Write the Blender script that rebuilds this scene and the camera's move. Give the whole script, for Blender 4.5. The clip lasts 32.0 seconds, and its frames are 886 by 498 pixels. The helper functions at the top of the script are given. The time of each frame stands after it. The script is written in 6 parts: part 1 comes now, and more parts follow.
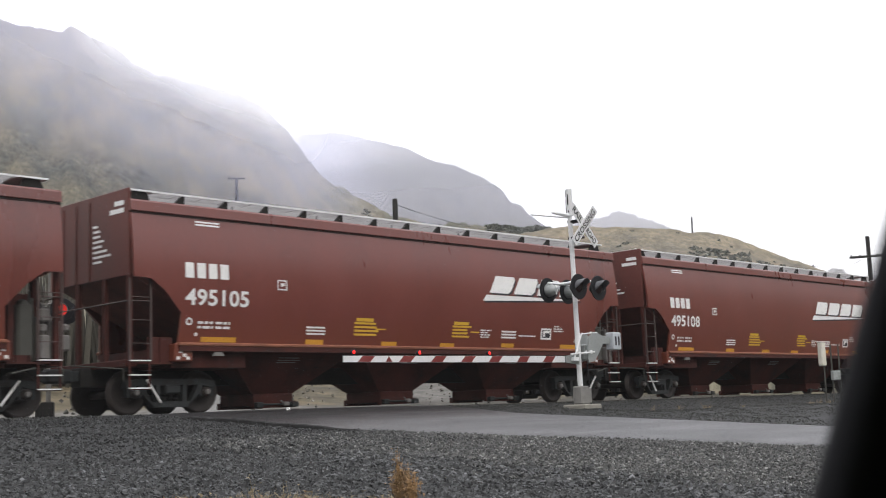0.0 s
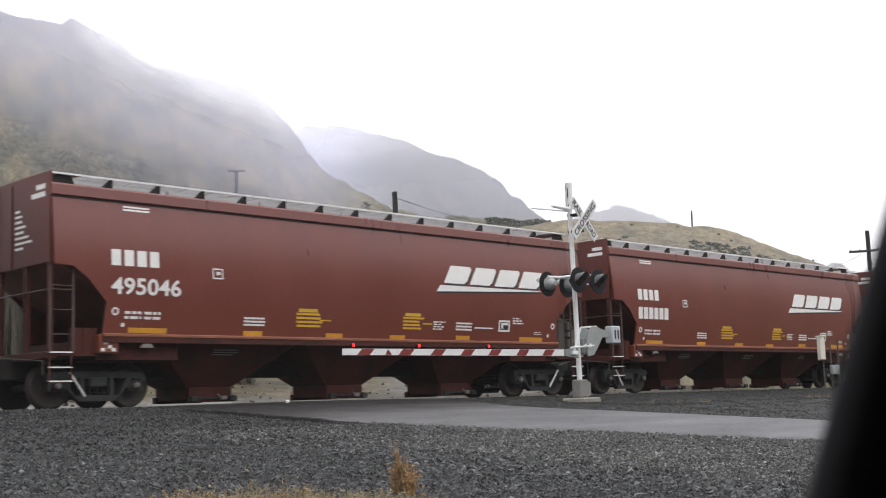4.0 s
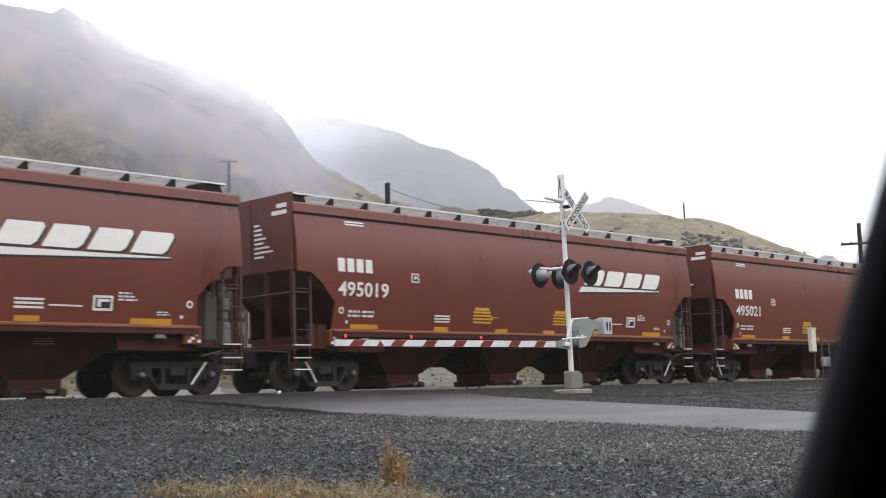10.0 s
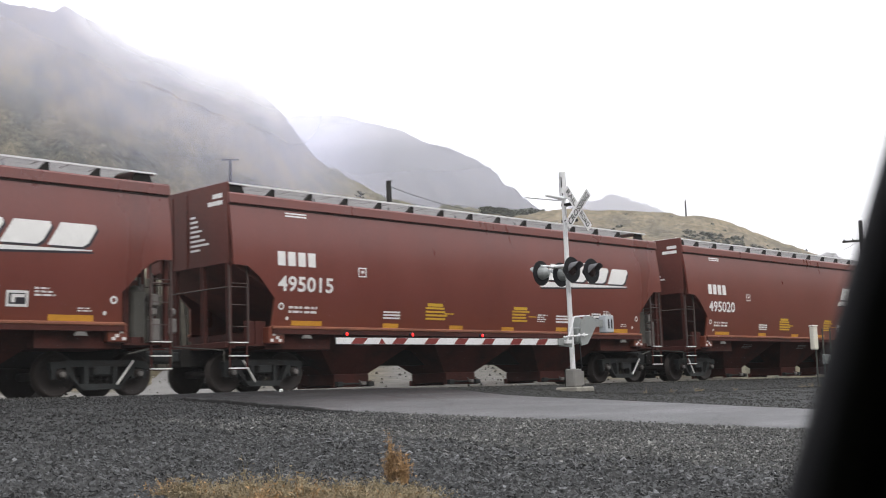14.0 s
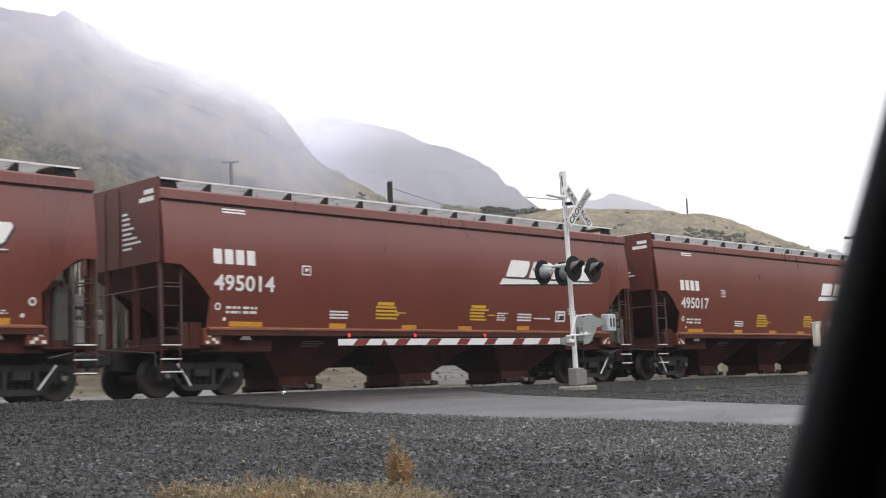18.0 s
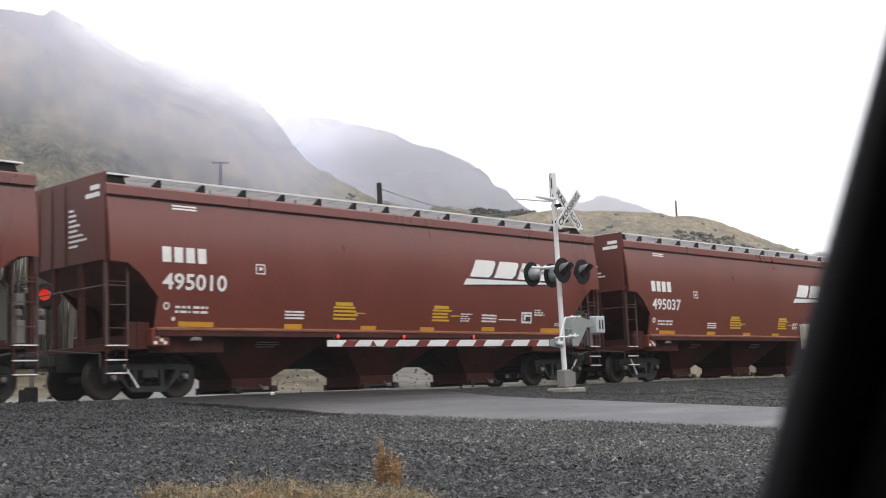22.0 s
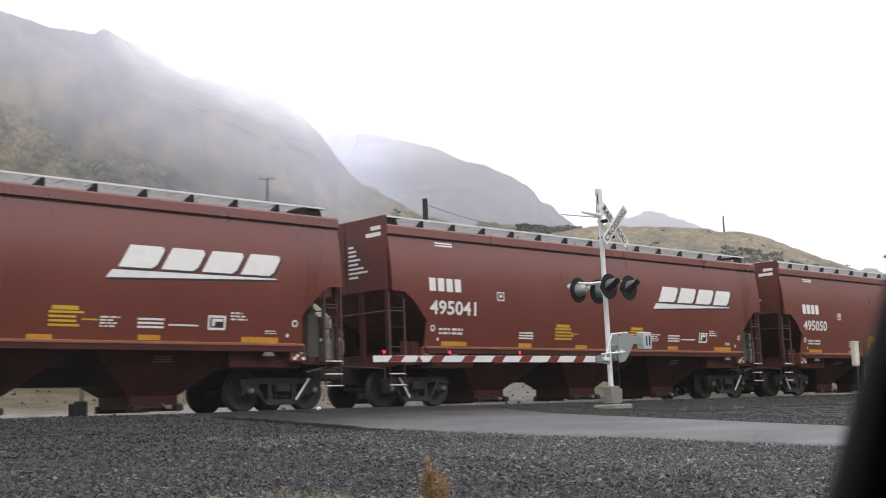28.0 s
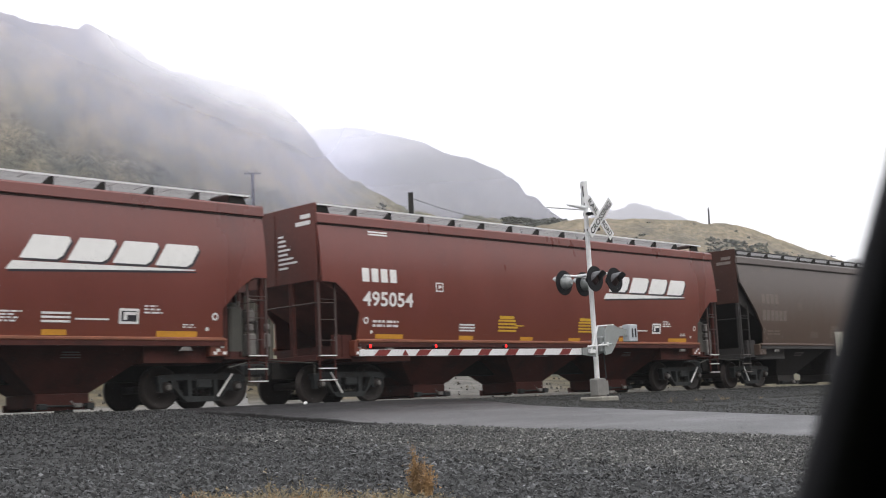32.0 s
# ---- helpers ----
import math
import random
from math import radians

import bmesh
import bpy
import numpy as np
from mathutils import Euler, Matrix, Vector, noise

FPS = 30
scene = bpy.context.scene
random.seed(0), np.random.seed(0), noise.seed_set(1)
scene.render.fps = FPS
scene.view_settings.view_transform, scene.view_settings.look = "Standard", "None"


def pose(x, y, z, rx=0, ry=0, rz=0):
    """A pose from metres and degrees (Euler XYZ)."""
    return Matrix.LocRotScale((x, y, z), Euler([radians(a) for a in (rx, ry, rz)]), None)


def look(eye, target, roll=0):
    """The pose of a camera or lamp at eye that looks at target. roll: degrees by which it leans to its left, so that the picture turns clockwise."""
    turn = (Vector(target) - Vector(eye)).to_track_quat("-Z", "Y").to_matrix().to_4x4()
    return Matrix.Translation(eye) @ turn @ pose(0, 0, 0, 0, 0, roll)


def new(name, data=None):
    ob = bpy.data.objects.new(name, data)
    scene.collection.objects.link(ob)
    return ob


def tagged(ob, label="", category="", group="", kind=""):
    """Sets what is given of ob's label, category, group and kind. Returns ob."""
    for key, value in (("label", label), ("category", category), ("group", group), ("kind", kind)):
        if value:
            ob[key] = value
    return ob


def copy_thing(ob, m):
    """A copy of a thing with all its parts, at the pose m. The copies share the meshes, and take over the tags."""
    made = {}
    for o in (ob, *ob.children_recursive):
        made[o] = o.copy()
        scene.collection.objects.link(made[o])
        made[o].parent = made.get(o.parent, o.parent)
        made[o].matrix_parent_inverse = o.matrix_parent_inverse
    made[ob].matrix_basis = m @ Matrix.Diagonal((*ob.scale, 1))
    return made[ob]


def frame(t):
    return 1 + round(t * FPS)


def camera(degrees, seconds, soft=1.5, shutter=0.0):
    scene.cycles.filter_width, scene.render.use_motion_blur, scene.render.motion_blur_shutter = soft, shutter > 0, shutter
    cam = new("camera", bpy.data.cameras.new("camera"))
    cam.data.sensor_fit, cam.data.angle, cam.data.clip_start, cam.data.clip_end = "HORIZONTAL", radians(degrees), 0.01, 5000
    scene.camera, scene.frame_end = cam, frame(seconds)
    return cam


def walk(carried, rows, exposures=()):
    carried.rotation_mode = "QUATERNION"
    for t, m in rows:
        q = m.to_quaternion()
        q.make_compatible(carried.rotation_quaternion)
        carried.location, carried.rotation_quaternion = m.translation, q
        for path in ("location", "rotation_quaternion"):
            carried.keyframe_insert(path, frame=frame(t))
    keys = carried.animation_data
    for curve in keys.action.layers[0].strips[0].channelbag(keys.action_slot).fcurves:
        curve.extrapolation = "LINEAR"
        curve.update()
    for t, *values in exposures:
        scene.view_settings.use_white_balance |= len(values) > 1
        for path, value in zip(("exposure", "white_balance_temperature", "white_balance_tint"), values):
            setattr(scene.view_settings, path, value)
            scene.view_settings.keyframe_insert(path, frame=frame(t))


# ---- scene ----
# ---- the camera and its walk ----
EYE_Z = -0.25          # metres over the rail heads
TRACK_Y = 23.56        # the track's centre line; the track runs along x
CAR_PITCH = 18.3       # from coupler to coupler
cam = camera(39.94, 32.0, soft=1.0, shutter=0.08)
cam.data.dof.use_dof, cam.data.dof.focus_distance, cam.data.dof.aperture_fstop = True, 15.0, 6.0
PATH = [  # seconds, yaw to the right of the track's normal, pitch, roll, sideways sway in metres
    (0, 46.051, 7.740, -2.254, -0.0000),
    (0.5, 46.050, 7.713, -2.209, -0.0002),
    (1, 46.110, 7.816, -1.955, -0.0004),
    (1.5, 46.195, 7.843, -1.926, -0.0006),
    (2, 46.129, 7.748, -2.256, -0.0008),
    (2.5, 45.951, 7.607, -2.374, -0.0005),
    (3, 45.927, 7.434, -2.263, -0.0001),
    (3.5, 46.016, 7.449, -2.053, 0.0003),
    (5.5, 46.207, 7.318, -2.300, 0.0053),
    (6, 46.284, 7.350, -2.158, 0.0055),
    (6.5, 46.419, 7.325, -2.126, 0.0057),
    (7, 46.369, 7.188, -2.129, 0.0058),
    (7.5, 46.360, 7.161, -2.136, 0.0048),
    (8, 46.362, 7.096, -2.063, 0.0038),
    (8.5, 46.356, 7.114, -1.886, 0.0027),
    (9, 46.475, 7.107, -1.737, 0.0017),
    (9.5, 46.496, 7.071, -1.764, 0.0022),
    (10, 46.397, 6.995, -1.951, 0.0026),
    (10.5, 46.363, 6.940, -2.071, 0.0031),
    (11, 46.354, 6.934, -2.118, 0.0036),
    (11.5, 46.385, 6.987, -1.936, 0.0040),
    (12, 46.408, 7.031, -1.884, 0.0044),
    (12.5, 46.322, 7.005, -2.083, 0.0047),
    (13, 46.265, 6.930, -2.169, 0.0051),
    (13.5, 46.262, 6.893, -2.219, 0.0055),
    (14, 46.318, 6.900, -2.032, 0.0058),
    (14.5, 46.321, 6.975, -2.024, 0.0065),
    (16.5, 46.433, 7.022, -2.173, 0.0091),
    (17, 46.449, 7.033, -2.176, 0.0097),
    (17.5, 46.262, 6.995, -2.389, 0.0108),
    (18, 46.238, 6.918, -2.595, 0.0118),
    (18.5, 46.465, 6.890, -2.426, 0.0129),
    (19, 46.619, 6.876, -2.380, 0.0139),
    (19.5, 46.664, 6.895, -2.530, 0.0145),
    (20, 46.666, 6.872, -2.676, 0.0150),
    (20.5, 46.609, 6.904, -2.634, 0.0156),
    (21, 46.739, 6.942, -2.389, 0.0161),
    (21.5, 46.789, 6.968, -2.293, 0.0160),
    (22, 46.740, 6.962, -2.448, 0.0159),
    (22.5, 46.698, 6.964, -2.453, 0.0157),
    (23, 46.745, 6.995, -2.373, 0.0156),
    (23.5, 46.912, 6.996, -2.493, 0.0168),
    (24, 46.910, 6.959, -2.530, 0.0179),
    (24.5, 46.692, 6.860, -2.675, 0.0191),
    (25, 46.652, 6.869, -2.591, 0.0203),
    (25.5, 46.615, 7.024, -2.649, 0.0177),
    (27.5, 44.458, 7.734, -2.154, 0.0072),
    (28, 44.615, 7.787, -2.156, 0.0093),
    (28.5, 44.937, 7.813, -2.167, 0.0113),
    (29, 44.999, 7.835, -2.361, 0.0134),
    (29.5, 45.058, 7.721, -2.618, 0.0134),
    (30, 45.193, 7.590, -2.514, 0.0135),
    (30.5, 45.234, 7.498, -2.262, 0.0136),
    (31, 45.286, 7.462, -2.237, 0.0146),
    (31.5, 45.274, 7.481, -2.530, 0.0155),
    (32, 45.264, 7.457, -2.616, 0.0164),
]


def eye_pose(yaw, pitch, roll, sway):
    a, e = radians(yaw), radians(pitch)
    eye = Vector((sway * math.cos(a), -sway * math.sin(a), EYE_Z))
    way = Vector((math.sin(a) * math.cos(e), math.cos(a) * math.cos(e), math.sin(e)))
    return look(eye, eye + way * 10, roll)


walk(cam, [(t, eye_pose(y, p, r, s)) for t, y, p, r, s in PATH], exposures=[(0, -0.06), (6, -0.03), (12, 0.03), (24, 0.02), (29, -0.04), (32, -0.04)])

# ---- world and light: a bright overcast sky ----
world = bpy.data.worlds.new("overcast_sky")
scene.world = world
world.use_nodes = True
wn, wl = world.node_tree.nodes, world.node_tree.links
sky = wn.new("ShaderNodeTexSky")
sky.sky_type, sky.sun_disc = "NISHITA", False
sky.sun_elevation, sky.sun_rotation, sky.dust_density = radians(38), radians(200), 6.0
dim = wn.new("ShaderNodeVectorMath")
dim.operation = "SCALE"
dim.inputs["Scale"].default_value = 0.09
veil = wn.new("ShaderNodeMix")
veil.data_type = "RGBA"
veil.inputs["Factor"].default_value = 0.88
veil.inputs["B"].default_value = (1.0, 1.0, 1.04, 1)
wl.new(sky.outputs["Color"], dim.inputs[0])
wl.new(dim.outputs[0], veil.inputs["A"])
wl.new(veil.outputs["Result"], wn["Background"].inputs["Color"])
wn["Background"].inputs["Strength"].default_value = 1.95

sun = new("sun", bpy.data.lights.new("sun", "SUN"))
sun.data.energy, sun.data.angle, sun.data.color = 0.8, radians(35), (1.0, 0.97, 0.93)
sun.matrix_world = look((-20, -40, 60), (0, 0, 0))


# ---- materials ----
def paint(name, base, rough=0.6, metal=0.0, vary=0.25, scale=3.0, fine=60.0, bump=0.0, stain=None, stretch=(1, 1, 1), each=False, spec=0.5, coords="Object"):
    """A procedural surface: broad patches, fine grain, optional stain colour, optional relief and a tone per piece."""
    m = bpy.data.materials.new(name)
    m.use_nodes = True
    n, l = m.node_tree.nodes, m.node_tree.links
    b = n["Principled BSDF"]
    tc = n.new("ShaderNodeTexCoord")
    mp = n.new("ShaderNodeMapping")
    mp.inputs["Scale"].default_value = stretch
    l.new(tc.outputs[coords], mp.inputs["Vector"])
    big, small = n.new("ShaderNodeTexNoise"), n.new("ShaderNodeTexNoise")
    big.inputs["Scale"].default_value, big.inputs["Detail"].default_value = scale, 6
    small.inputs["Scale"].default_value, small.inputs["Detail"].default_value = fine, 4
    l.new(mp.outputs[0], big.inputs["Vector"])
    l.new(mp.outputs[0], small.inputs["Vector"])
    add = n.new("ShaderNodeMath")
    add.operation = "MULTIPLY_ADD"
    add.inputs[1].default_value = 0.6
    l.new(big.outputs["Fac"], add.inputs[0])
    mul = n.new("ShaderNodeMath")
    mul.operation = "MULTIPLY"
    mul.inputs[1].default_value = 0.4
    l.new(small.outputs["Fac"], mul.inputs[0])
    l.new(mul.outputs[0], add.inputs[2])
    ramp = n.new("ShaderNodeValToRGB")
    e = ramp.color_ramp.elements
    e[0].position, e[1].position = 0.3, 0.72
    dark = stain if stain else tuple(c * (1 - vary) for c in base)
    e[0].color = (*dark, 1)
    e[1].color = (*(min(1, c * (1 + vary)) for c in base), 1)
    mid = ramp.color_ramp.elements.new(0.5)
    mid.color = (*base, 1)
    l.new(add.outputs[0], ramp.inputs["Fac"])
    col = ramp.outputs["Color"]
    if each:
        info = n.new("ShaderNodeObjectInfo")
        hsv = n.new("ShaderNodeHueSaturation")
        rng = n.new("ShaderNodeMapRange")
        rng.inputs["To Min"].default_value, rng.inputs["To Max"].default_value = 0.82, 1.15
        l.new(info.outputs["Random"], rng.inputs["Value"])
        l.new(rng.outputs[0], hsv.inputs["Value"])
        l.new(col, hsv.inputs["Color"])
        col = hsv.outputs["Color"]
    l.new(col, b.inputs["Base Color"])
    rr = n.new("ShaderNodeMapRange")
    rr.inputs["To Min"].default_value, rr.inputs["To Max"].default_value = max(0.05, rough - 0.12), min(1, rough + 0.12)
    l.new(big.outputs["Fac"], rr.inputs["Value"])
    l.new(rr.outputs[0], b.inputs["Roughness"])
    b.inputs["Metallic"].default_value = metal
    b.inputs["Specular IOR Level"].default_value = spec
    if bump:
        bp = n.new("ShaderNodeBump")
        bp.inputs["Strength"].default_value, bp.inputs["Distance"].default_value = bump, 0.02
        l.new(small.outputs["Fac"], bp.inputs["Height"])
        l.new(bp.outputs["Normal"], b.inputs["Normal"])
    return m


def glow(name, color, power):
    m = bpy.data.materials.new(name)
    m.use_nodes = True
    b = m.node_tree.nodes["Principled BSDF"]
    b.inputs["Base Color"].default_value = (*color, 1)
    b.inputs["Emission Color"].default_value = (*color, 1)
    b.inputs["Emission Strength"].default_value = power
    return m


def mist(name, low, high, amount, grain, seed, ends=(52.0, 40.0), tilt=0.0, ripple=2.5, tone=(0.665, 0.67, 0.745), start=None):
    """Thin cloud: clear below the elevation low (degrees seen from the eye), up to amount at high, broken up by noise."""
    m = bpy.data.materials.new(name)
    m.use_nodes = True
    n, l = m.node_tree.nodes, m.node_tree.links
    n.remove(n["Principled BSDF"])
    tc = n.new("ShaderNodeTexCoord")
    sep = n.new("ShaderNodeSeparateXYZ")
    l.new(tc.outputs["UV"], sep.inputs[0])
    noi = n.new("ShaderNodeTexNoise")
    noi.inputs["Scale"].default_value, noi.inputs["Detail"].default_value = grain, 3
    mp = n.new("ShaderNodeMapping")
    mp.inputs["Location"].default_value = (seed, seed * 2, 0)
    mp.inputs["Scale"].default_value = (1, 1.5, 1)
    l.new(tc.outputs["UV"], mp.inputs["Vector"])
    l.new(mp.outputs[0], noi.inputs["Vector"])
    jig = n.new("ShaderNodeMath")
    jig.operation = "MULTIPLY_ADD"
    jig.inputs[1].default_value, jig.inputs[2].default_value = ripple, -ripple / 2
    l.new(noi.outputs["Fac"], jig.inputs[0])
    add = n.new("ShaderNodeMath")
    skew = n.new("ShaderNodeMath")
    skew.operation = "MULTIPLY_ADD"
    skew.inputs[1].default_value = tilt
    off = n.new("ShaderNodeMath")
    off.operation, off.inputs[1].default_value = "SUBTRACT", 32.0
    l.new(sep.outputs["X"], off.inputs[0])
    l.new(off.outputs[0], skew.inputs[0])
    l.new(sep.outputs["Y"], skew.inputs[2])
    l.new(skew.outputs[0], add.inputs[0])
    l.new(jig.outputs[0], add.inputs[1])
    rng = n.new("ShaderNodeMapRange")
    rng.interpolation_type = "SMOOTHSTEP"
    rng.inputs["From Min"].default_value, rng.inputs["From Max"].default_value = low, high
    rng.inputs["To Max"].default_value = amount
    l.new(add.outputs[0], rng.inputs["Value"])
    # thins out towards its ends
    end, thin = n.new("ShaderNodeMapRange"), n.new("ShaderNodeMath")
    end.interpolation_type = "SMOOTHSTEP"
    end.inputs["From Min"].default_value, end.inputs["From Max"].default_value = ends[0], ends[1]
    end.inputs["To Min"].default_value, end.inputs["To Max"].default_value = 0.0, 1.0
    thin.operation = "MULTIPLY"
    l.new(sep.outputs["X"], end.inputs["Value"])
    l.new(rng.outputs[0], thin.inputs[0])
    l.new(end.outputs[0], thin.inputs[1])
    if start:
        rise, both = n.new("ShaderNodeMapRange"), n.new("ShaderNodeMath")
        rise.interpolation_type = "SMOOTHSTEP"
        rise.inputs["From Min"].default_value, rise.inputs["From Max"].default_value = start
        both.operation = "MULTIPLY"
        l.new(sep.outputs["X"], rise.inputs["Value"])
        l.new(rise.outputs[0], both.inputs[0])
        l.new(thin.outputs[0], both.inputs[1])
        thin = both
    clear, soft, mix = (n.new("ShaderNode" + k) for k in ("BsdfTransparent", "BsdfDiffuse", "MixShader"))
    soft.inputs["Color"].default_value = (*tone, 1)
    l.new(thin.outputs[0], mix.inputs["Fac"])
    l.new(clear.outputs[0], mix.inputs[1])
    l.new(soft.outputs[0], mix.inputs[2])
    l.new(mix.outputs[0], n["Material Output"].inputs["Surface"])
    return m


def car_paint(m, dust, top, foot, most):
    """Car enamel with rain streaks, and rusty road dust thickening from the height top down to foot."""
    n, l = m.node_tree.nodes, m.node_tree.links
    tc, mp, noi, sep, add, rng, mix = (n.new("ShaderNode" + k) for k in ("TexCoord", "Mapping", "TexNoise", "SeparateXYZ", "Math", "MapRange", "Mix"))
    mp.inputs["Scale"].default_value = (2.6, 1, 0.25)
    l.new(tc.outputs["Object"], mp.inputs["Vector"])
    l.new(mp.outputs[0], noi.inputs["Vector"])
    noi.inputs["Scale"].default_value, noi.inputs["Detail"].default_value = 2.0, 7
    l.new(tc.outputs["Object"], sep.inputs[0])
    add.operation = "MULTIPLY_ADD"
    add.inputs[1].default_value = 0.9
    l.new(noi.outputs["Fac"], add.inputs[0])
    l.new(sep.outputs["Z"], add.inputs[2])
    rng.inputs["From Min"].default_value, rng.inputs["From Max"].default_value = top, foot
    rng.inputs["To Min"].default_value, rng.inputs["To Max"].default_value = 0.0, most
    l.new(add.outputs[0], rng.inputs["Value"])
    mix.data_type = "RGBA"
    mix.inputs["B"].default_value = (*dust, 1)
    b = n["Principled BSDF"]
    l.new(b.inputs["Base Color"].links[0].from_socket, mix.inputs["A"])
    l.new(rng.outputs[0], mix.inputs["Factor"])
    l.new(mix.outputs["Result"], b.inputs["Base Color"])
    return m


BROWN = car_paint(paint("brown_paint", (0.142, 0.036, 0.0275), 0.3, 0, 0.15, 0.9, 25, stretch=(1, 1, 0.35), stain=(0.108, 0.0285, 0.023), spec=0.56), (0.148, 0.037, 0.018), 2.75, 1.85, 0.8)
# darker copy of the car brown: underbody shade put into colour, with grime
BROWN_SHADE = paint("shaded_grimy_brown_paint", (0.062, 0.018, 0.014), 0.75, 0, 0.4, 1.6, 30, 0.2, stain=(0.016, 0.01, 0.009), spec=0.2)
# dusty car brown made lighter, so the shaded end recesses look less black
END_LIFTED = paint("lifted_dusty_brown_paint", (0.19, 0.08, 0.066), 0.7, 0, 0.3, 1.6, 30, 0.2, stain=(0.1, 0.045, 0.038), spec=0.3)
STILE = paint("dulled_ladder_paint", (0.06, 0.036, 0.032), 0.6, 0, 0.25, 2, 30)
PANEL = paint("wet_crossing_panel", (0.05, 0.048, 0.045), 0.7, 0, 0.3, 2, 40, 0.3)
# end plates: car brown darkened for the shade between cars, plus grime streaks
END_SHADE = paint("shaded_streaky_end_paint", (0.1, 0.0275, 0.021), 0.5, 0, 0.3, 1.2, 30, stretch=(1, 1, 0.3), stain=(0.05, 0.019, 0.016), spec=0.35)
SEAM_SHADE = paint("seam_shadow_paint", (0.03, 0.013, 0.011), 0.8, 0, 0.2)
GRIME = paint("road_grime_steel", (0.018, 0.017, 0.016), 0.8, 0.0, 0.4, 3, 40, 0.3, spec=0.2)
IRON = paint("rusty_cast_iron", (0.027, 0.03, 0.031), 0.7, 0.1, 0.4, 4, 50, 0.3, stain=(0.02, 0.015, 0.012), spec=0.3)
TREAD = paint("worn_wheel_steel", (0.034, 0.028, 0.026), 0.6, 0.2, 0.3, 3, 40, spec=0.3)
GALV = paint("galvanised_steel", (0.72, 0.73, 0.74), 0.5, 0.0, 0.15, 4, 60)
GRATING = paint("dull_grating_steel", (0.38, 0.38, 0.39), 0.6, 0, 0.3, 3, 50)
COVER = paint("pale_hatch_cover", (0.38, 0.38, 0.39), 0.6, 0, 0.12, 1.5, 20)
WHITE = paint("white_stencil_paint", (0.72, 0.72, 0.71), 0.5, 0, 0.08, 6, 60)
FADED = paint("faded_stencil_paint", (0.17, 0.15, 0.14), 0.6, 0, 0.2, 6, 60)
NAVY = paint("dark_logo_edge", (0.02, 0.018, 0.025), 0.5, 0, 0.1)
YELLOW = paint("yellow_reflector", (0.55, 0.27, 0.03), 0.4, 0, 0.15, 6, 60)
GOLD = paint("yellow_stencil_paint", (0.6, 0.36, 0.03), 0.5, 0, 0.1, 6, 60)
TANK = paint("grey_brake_gear", (0.056, 0.055, 0.047), 0.6, 0, 0.25, 5, 50, 0.2)
VALVE = paint("pale_valve_paint", (0.16, 0.15, 0.142), 0.6, 0, 0.25, 5, 50, 0.2)
GREY_CAR = car_paint(paint("weathered_grey_paint", (0.1, 0.083, 0.077), 0.45, 0, 0.2, 0.9, 25, stretch=(1, 1, 0.3), stain=(0.09, 0.072, 0.063)), (0.08, 0.049, 0.035), 3.9, 2.5, 0.85)
GHOST = paint("ghosted_stencil_paint", (0.15, 0.122, 0.108), 0.6, 0, 0.2, 6, 60)
GREY_END = paint("rusty_dark_end_paint", (0.05, 0.022, 0.017), 0.7, 0, 0.35, 1.4, 30, stain=(0.03, 0.017, 0.014), spec=0.2)
GREY_DIM = paint("grimy_dark_paint", (0.03, 0.027, 0.026), 0.75, 0, 0.3, 1.6, 30, 0.2)
MAST = paint("silver_mast_paint", (0.7, 0.71, 0.72), 0.45, 0.0, 0.15, 5, 60)
BOXGREY = paint("grey_signal_paint", (0.265, 0.283, 0.28), 0.5, 0.1, 0.15, 5, 60)
CASTING = paint("dull_grey_casting", (0.19, 0.185, 0.175), 0.7, 0, 0.25, 6, 50, 0.2)
BLACK = paint("black_signal_paint", (0.009, 0.009, 0.011), 0.6, 0, 0.2, spec=0.2)
VISOR = paint("weathered_visor_paint", (0.13, 0.13, 0.14), 0.5, 0, 0.3, 8, 60)
LENS = paint("dark_red_lens", (0.016, 0.004, 0.004), 0.3, 0, 0.1)
SIGN = paint("white_sign_sheeting", (0.68, 0.68, 0.69), 0.4, 0, 0.06)
REDTAPE = paint("red_reflective_tape", (0.17, 0.022, 0.02), 0.4, 0, 0.15)
LAMP = glow("lit_red_lamp", (1.0, 0.014, 0.012), 1.7)
DULL_MAST = paint("weathered_mast_steel", (0.12, 0.115, 0.105), 0.7, 0, 0.3, 5, 60)
DULL_LAMP = glow("dull_red_lamp", (0.8, 0.03, 0.02), 0.6)
PLATE = paint("blue_grey_plate", (0.42, 0.45, 0.48), 0.5, 0, 0.1, 5, 40)
CONCRETE = paint("weathered_concrete", (0.23, 0.22, 0.19), 0.85, 0, 0.25, 3, 50, 0.3, stain=(0.13, 0.12, 0.1))
WOOD = paint("dark_creosoted_wood", (0.018, 0.017, 0.016), 0.8, 0, 0.3, 3, 40, 0.3, stretch=(1, 1, 0.2))
RAIL = paint("rail_steel", (0.14, 0.12, 0.11), 0.4, 0.6, 0.3, 4, 40)
TIE = paint("weathered_tie", (0.075, 0.065, 0.055), 0.85, 0, 0.35, 5, 40, 0.4, each=True)
